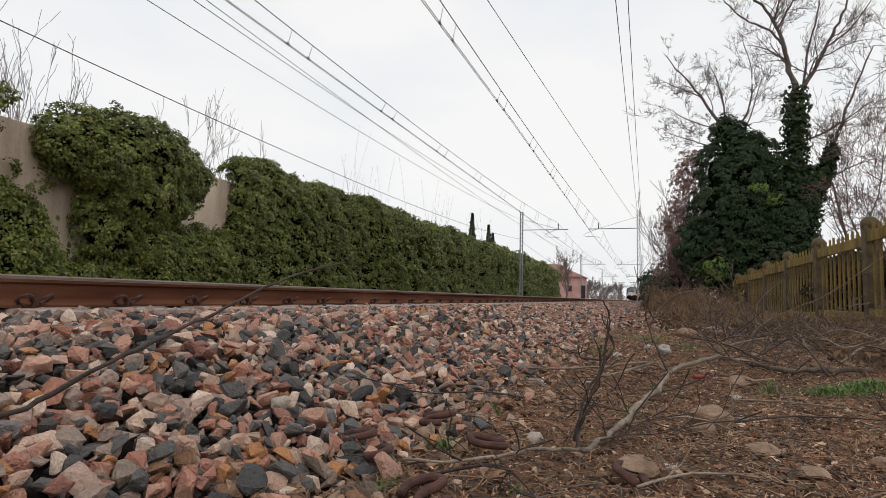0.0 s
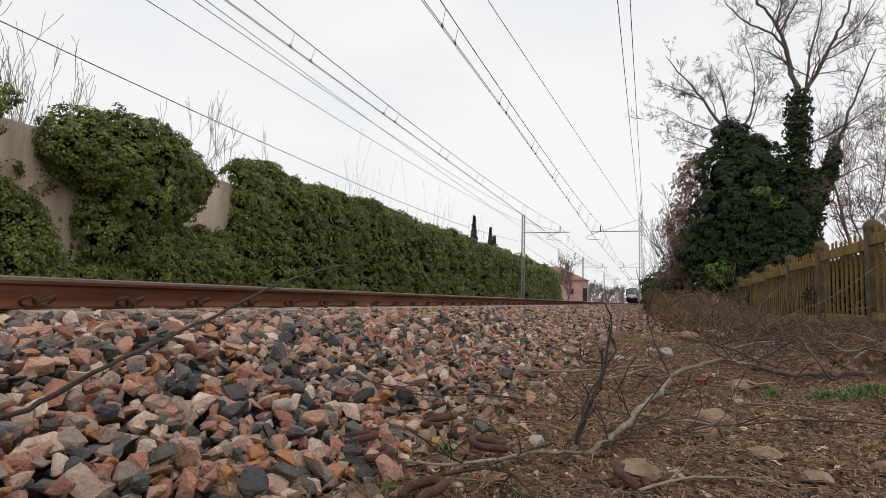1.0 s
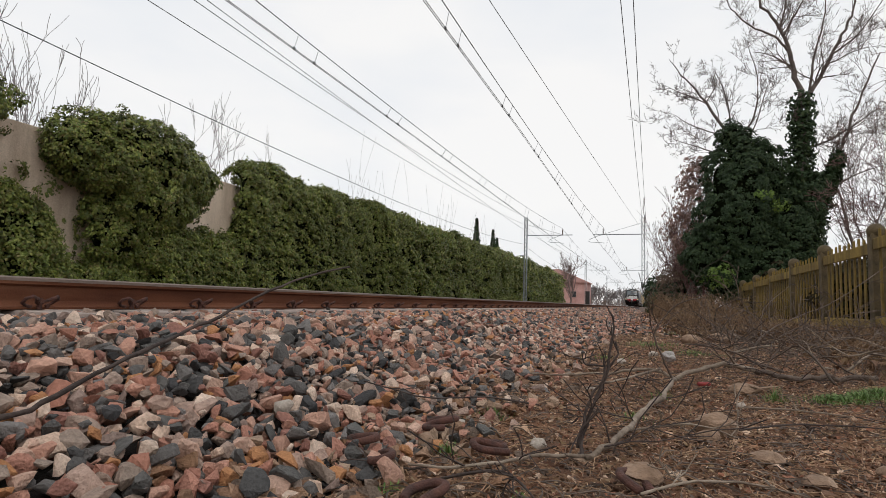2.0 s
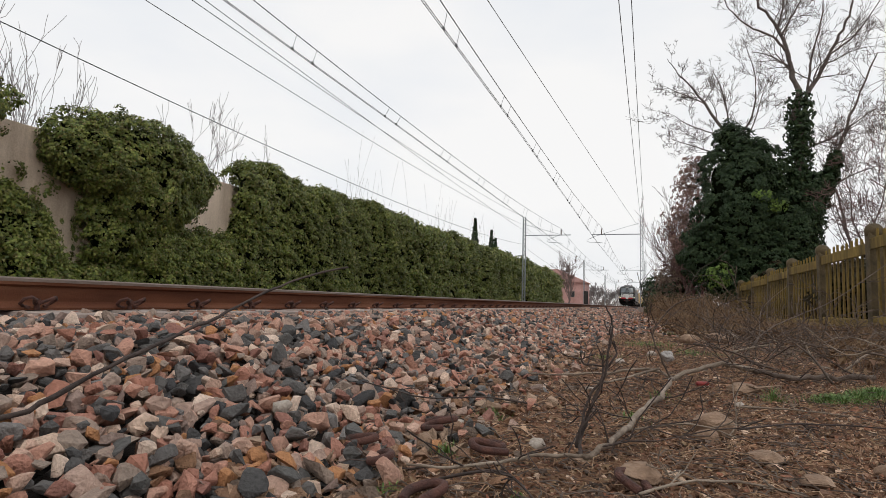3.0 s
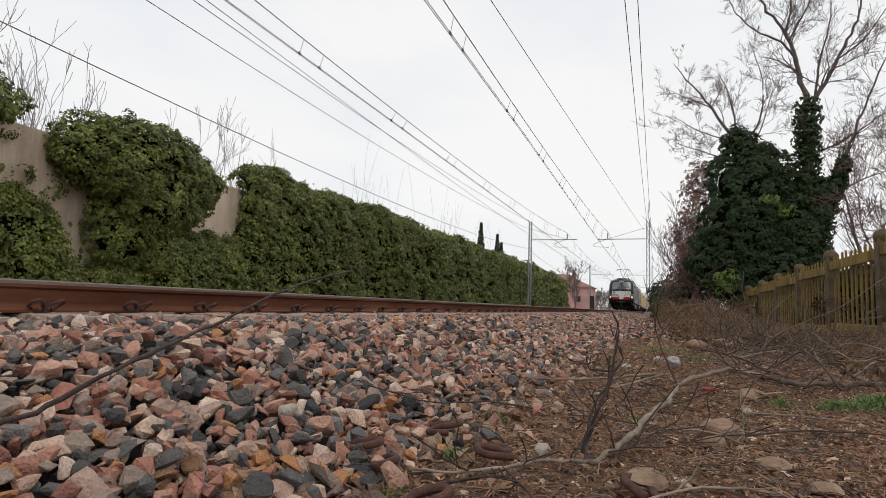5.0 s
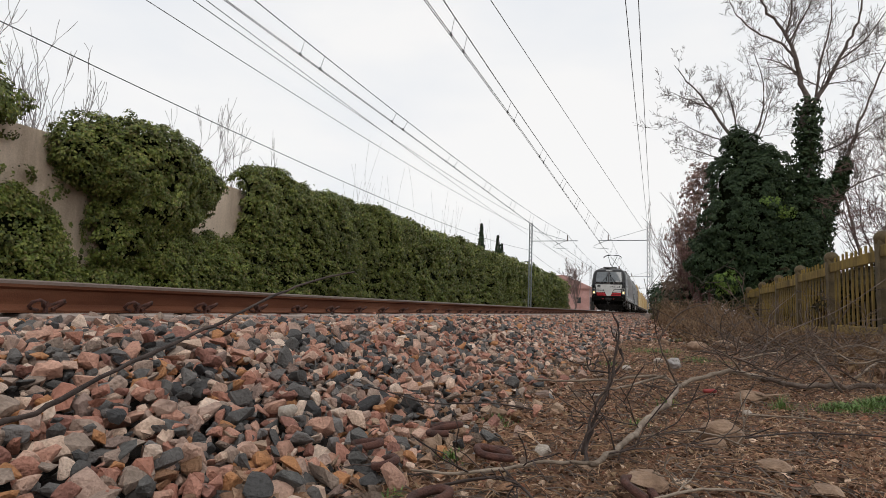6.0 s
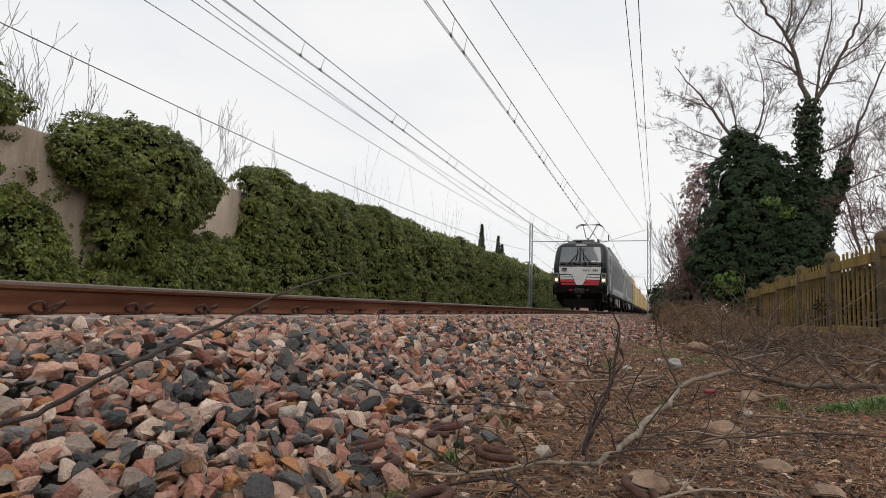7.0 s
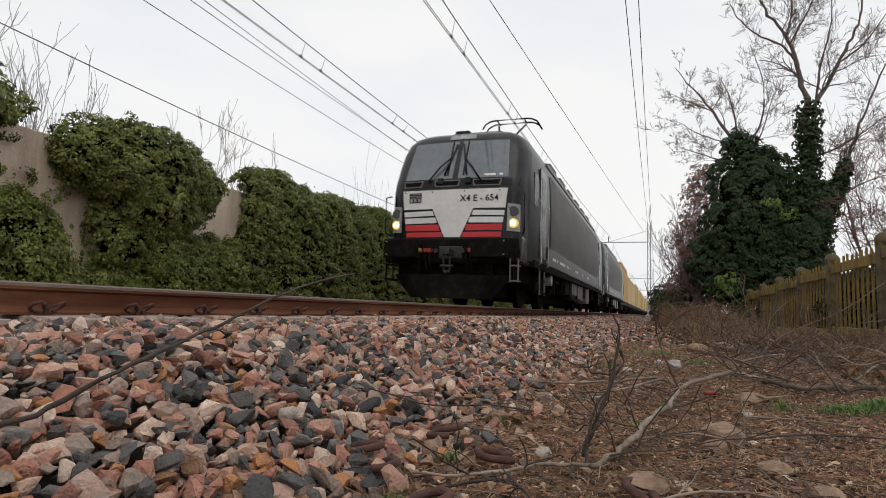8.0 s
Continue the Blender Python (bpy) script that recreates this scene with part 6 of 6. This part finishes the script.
def build_branches():
    fallen_branch("branch", "long dark stick leaning across the ballast", [([(-1.02, 0.65, 0.20), (-0.99, 0.73, 0.22), (-0.97, 0.84, 0.27), (-0.97, 1.00, 0.32), (-0.96, 1.15, 0.37), (-0.95, 1.31, 0.43), (-0.93, 1.47, 0.48), (-0.89, 1.65, 0.52)], 0.0056, 0.0026)], 1, M_TWIG, (1, 2), 0.05)
    fallen_branch("branch", "pale grey fallen branch lying forked on the path", [
        ([(-0.16, 1.61, 0.03), (-0.09, 1.75, 0.05), (-0.04, 2.08, 0.06), (0.04, 2.55, 0.07), (0.12, 3.35, 0.05)], 0.0074, 0.0113),
        ([(0.12, 3.35, 0.05), (0.25, 3.50, 0.10), (0.40, 3.60, 0.12), (0.54, 3.70, 0.09)], 0.0121, 0.0140),
        ([(0.54, 3.70, 0.09), (0.70, 3.80, 0.05), (0.97, 4.00, 0.04), (1.26, 4.20, 0.04)], 0.0140, 0.0172, M_DARKBARK),
        ([(0.12, 3.35, 0.05), (0.0, 3.40, 0.09), (-0.24, 3.40, 0.05), (-0.47, 3.35, 0.035), (-0.68, 3.30, 0.04)], 0.0086, 0.0039),
        ([(0.05, 3.35, 0.10), (-0.16, 3.10, 0.05), (-0.26, 3.00, 0.05)], 0.0070, 0.0039),
        ([(-0.16, 1.62, 0.03), (-0.28, 1.57, 0.03), (-0.37, 1.46, 0.025), (-0.46, 1.38, 0.025), (-0.55, 1.35, 0.03)], 0.0055, 0.0031),
        ([(0.11, 3.35, 0.04), (0.06, 3.30, 0.16), (0.02, 3.30, 0.27), (0.06, 3.30, 0.36), (0.15, 3.30, 0.45), (0.27, 3.30, 0.48)], 0.0059, 0.0022, M_DARKBARK),
        ([(0.43, 3.60, 0.13), (0.36, 3.50, 0.21), (0.25, 3.40, 0.26)], 0.0062, 0.0023)], 2, M_BARK, (4, 7), 0.30, M_TWIG, depth=1, rise=0.05)
    fallen_branch("branch", "dark upright twiggy stem standing on the path", [
        ([(-0.17, 1.61, 0.00), (-0.18, 1.72, 0.05), (-0.15, 1.74, 0.15), (-0.12, 1.76, 0.22), (-0.11, 1.78, 0.29), (-0.10, 1.80, 0.37), (-0.12, 1.80, 0.42)], 0.0065, 0.0022),
        ([(-0.19, 1.70, 0.03), (-0.175, 1.72, 0.11), (-0.155, 1.74, 0.17), (-0.125, 1.75, 0.215), (-0.125, 1.76, 0.26)], 0.0045, 0.003),
        ([(-0.115, 1.77, 0.24), (-0.09, 1.78, 0.28), (-0.095, 1.79, 0.32)], 0.004, 0.002),
        ([(-0.12, 1.76, 0.25), (-0.18, 1.80, 0.25), (-0.19, 1.80, 0.28)], 0.003, 0.002)], 3, M_TWIG, (1, 3), 0.07, rise=0.5)
    rng = np.random.default_rng(7)
    # brushwood heaped between the fallen branch and the fence
    heap = []
    for k in range(34):
        x, y = rng.uniform(0.35, 2.2), rng.uniform(3.4, 6.6)
        x += 0.12 * (y - 3.4)
        a, L = rng.uniform(0, math.pi), rng.uniform(0.5, 1.4)
        d = np.array((math.cos(a), math.sin(a) * 0.7, 0)) * L / 2
        z = float(ground_height(x, y)) + 0.02
        heap.append(([(x - d[0], y - d[1], z + rng.uniform(0, 0.12)), (x - d[0] * 0.3, y - d[1] * 0.3, z + rng.uniform(0.06, 0.24)), (x + d[0] * 0.4, y + d[1] * 0.4, z + rng.uniform(0.05, 0.28)), (x + d[0], y + d[1], z + rng.uniform(0, 0.35))], rng.uniform(0.004, 0.009), 0.002))
    for k in range(6):
        fallen_branch("branch", "tangled dry brushwood lying by the fence", heap[k * 5:k * 5 + 5], 20 + k, M_DARKBARK if k % 2 else M_BARK, (3, 5), 0.34, M_DARKBARK, sides=6, depth=2)
    fallen_branch("branch", "thin bent branch arching before the fence", [([(0.26, 4.00, 0.20), (0.50, 4.20, 0.15), (0.67, 4.30, 0.07), (0.81, 4.40, 0.03)], 0.006, 0.009), ([(0.62, 4.60, 0.05), (0.74, 4.80, 0.22), (1.00, 5.10, 0.36), (1.40, 5.50, 0.52), (1.95, 6.00, 0.86)], 0.006, 0.003), ([(0.50, 4.5, 0.04), (0.72, 4.7, 0.20), (0.80, 5.0, 0.42), (1.05, 5.4, 0.62)], 0.006, 0.002), ([(2.2, 6.6, 0.1), (2.35, 6.5, 0.55), (2.6, 6.45, 0.9)], 0.022, 0.010)], 40, M_DARKBARK, (3, 6), 0.4, M_TWIG)
    # thin shoots on the near path
    for k, pts in enumerate((((-0.02, 1.38, 0.02), (0.1, 1.5, 0.03), (0.25, 1.52, 0.03), (0.36, 1.46, 0.02)), ((0.25, 2.2, 0.02), (0.5, 2.4, 0.03), (0.8, 2.45, 0.03)), ((-0.1, 2.0, 0.02), (0.12, 2.1, 0.05), (0.25, 2.05, 0.03)), ((-0.42, 2.4, 0.02), (-0.62, 2.3, 0.05), (-0.74, 2.0, 0.08), (-0.9, 1.8, 0.15)), ((0.35, 2.75, 0.02), (0.55, 2.72, 0.03), (0.72, 2.66, 0.03)), ((-0.45, 1.3, 0.02), (-0.3, 1.28, 0.06), (-0.2, 1.2, 0.02)))):
        fallen_branch("twig", "thin dry twig lying on the litter", [(pts, 0.004, 0.002)], 50 + k, M_TWIG if k % 2 else M_BARK, (2, 4), 0.12)


def spring_clip(x, y, z, turn, lean):
    """A loose rusty spring clip of bent round bar."""
    pts = [(-0.048, -0.006, 0.004), (-0.020, 0.010, 0.010), (0.018, 0.012, 0.014), (0.042, 0.0, 0.020), (0.046, -0.026, 0.026), (0.022, -0.040, 0.024), (-0.012, -0.040, 0.016), (-0.034, -0.044, 0.008), (-0.044, -0.066, 0.006), (-0.024, -0.084, 0.010), (0.020, -0.078, 0.012)]
    q, rad = knob_path(pts, 0.0105, 0.0105, 0.0)
    ob = soup("spring_clip", *tubes([(q, np.full(len(q), 0.0105))], 8), M_RUSTDARK, smooth=True)
    ob.matrix_basis = pose(x, y, z, lean, 0, turn)
    tagged(ob, "loose rusty rail clip lying among the stones", "rail clip", group="loose rail clips")


def single_stone(name, label, x, y, size, flat, seed, color, sink=0.25):
    rng = np.random.default_rng(seed)
    bm = bmesh.new()
    for _ in range(26):
        d = rng.normal(0, 1, 3)
        d /= np.linalg.norm(d)
        bm.verts.new((d[0] * size * 0.5, d[1] * size * 0.4, d[2] * size * 0.5 * flat))
    bmesh.ops.convex_hull(bm, input=bm.verts)
    bmesh.ops.delete(bm, geom=[v for v in bm.verts if not v.link_faces], context="VERTS")
    bmesh.ops.bevel(bm, geom=bm.edges[:], offset=size * 0.03, segments=2, affect="EDGES")
    ob = part(name, bm, color, smooth=50)
    ob.matrix_basis = pose(x, y, float(ground_height(x, y)) + size * flat * (0.5 - sink), 0, 0, seed * 37 % 360)
    return tagged(ob, label, "stone")


M_BOULDER = mat("brown_fieldstone", [(0.170, 0.104, 0.066), (0.250, 0.162, 0.107), (0.320, 0.225, 0.156)], scale=9, rough=0.9, bump=0.7, fine=90)
M_PALE = mat("pale_limestone", [(0.33, 0.28, 0.23), (0.43, 0.38, 0.33)], scale=14, rough=0.9, bump=0.5)
M_PLASTIC = mat("dirty_white_plastic", [(0.24, 0.22, 0.21), (0.36, 0.34, 0.32)], scale=12, rough=0.5)


def build_small_things():
    for x, y, z, a, l in ((-0.74, 1.47, 0.035, 20, 10), (-0.61, 1.37, 0.03, -50, 25), (-0.41, 1.60, 0.012, 200, 0), (-0.05, 1.43, 0.02, 120, 20), (-0.46, 1.20, 0.012, 60, 10), (-0.63, 1.83, 0.03, 10, 5)):
        spring_clip(x, y, z, a, l)
    for k, (x, y, s, f, m) in enumerate(((0.2, 2.18, 0.16, 0.7, M_BOULDER), (0.17, 2.06, 0.09, 0.6, M_BOULDER), (-0.02, 1.50, 0.13, 0.5, M_BOULDER), (0.46, 3.44, 0.20, 0.35, M_BOULDER), (-0.31, 1.78, 0.06, 0.7, M_PALE), (-0.62, 1.98, 0.05, 0.6, M_PALE), (0.38, 2.96, 0.05, 0.7, M_PALE), (-0.61, 1.63, 0.07, 0.9, M_BOULDER), (-0.58, 2.28, 0.10, 0.6, M_BOULDER), (-0.29, 3.19, 0.06, 0.5, M_PALE), (-0.95, 1.42, 0.06, 0.8, M_PALE), (0.02, 5.6, 0.12, 0.6, M_PALE), (-0.2, 4.6, 0.09, 0.6, M_PALE), (0.45, 7.4, 0.3, 0.5, M_BOULDER), (0.8, 8.2, 0.35, 0.5, M_BOULDER), (0.1, 8.8, 0.2, 0.5, M_BOULDER), (0.37, 1.62, 0.10, 0.4, M_BOULDER), (0.3, 1.85, 0.12, 0.3, M_BOULDER), (0.6, 1.9, 0.09, 0.4, M_BOULDER))):
        st = single_stone("field_stone", "pale rounded stone half sunk in the dirt" if m is M_PALE else "brown field stone half sunk in the dirt", x, y, s, f, 200 + k, m)
        if x < -0.9:
            st.location.z += 0.03
    # thrown-away rubbish
    rng = np.random.default_rng(5)
    bm = bmesh.new()
    bmesh.ops.create_icosphere(bm, subdivisions=3, radius=0.05)
    for v in bm.verts:
        v.co = v.co * (1 + 0.35 * noise.noise(v.co * 28) + 0.2 * noise.noise(v.co * 60))
        v.co.z *= 0.75
    ob = part("plastic_bag", bm, M_PLASTIC)
    ob.matrix_basis = pose(0.13, 4.7, float(ground_height(0.13, 4.7)) + 0.06)
    tagged(ob, "crumpled dirty white plastic bag on the path", "plastic bag")
    can = empty("drinks_can", pose(0.27, 3.50, 0.02, 0, 90, 25))
    bm = bmesh.new()
    add_rod(bm, (0, 0, -0.03), (0, 0, 0.03), 0.011, 20)
    add_rod(bm, (0, 0, 0.03), (0, 0, 0.035), 0.011, 20, 0.008)
    add_rod(bm, (0, 0, -0.035), (0, 0, -0.03), 0.008, 20, 0.011)
    part("can_body", bm, M_CAN, can, smooth=40)
    tagged(can, "crushed red drinks can under the fallen branch", "drinks can")


build_scrub()
build_litter()
build_tufts()
build_branches()
build_small_things()


def motions():
    """The train comes along the near track at an even speed; its wheels roll."""
    for thing, back in TRAIN:
        walk(thing, [(t, pose(TRACK, FRONT + back + SPEED * (8 - t), RAIL)) for t in np.linspace(0, 8, 17)])
    for w, r in WHEELS:
        y = w.location.y
        walk(w, [(k / FPS, pose(0, y, r, math.degrees(SPEED * k / FPS / r) % 360)) for k in range(8 * FPS + 1)])


motions()
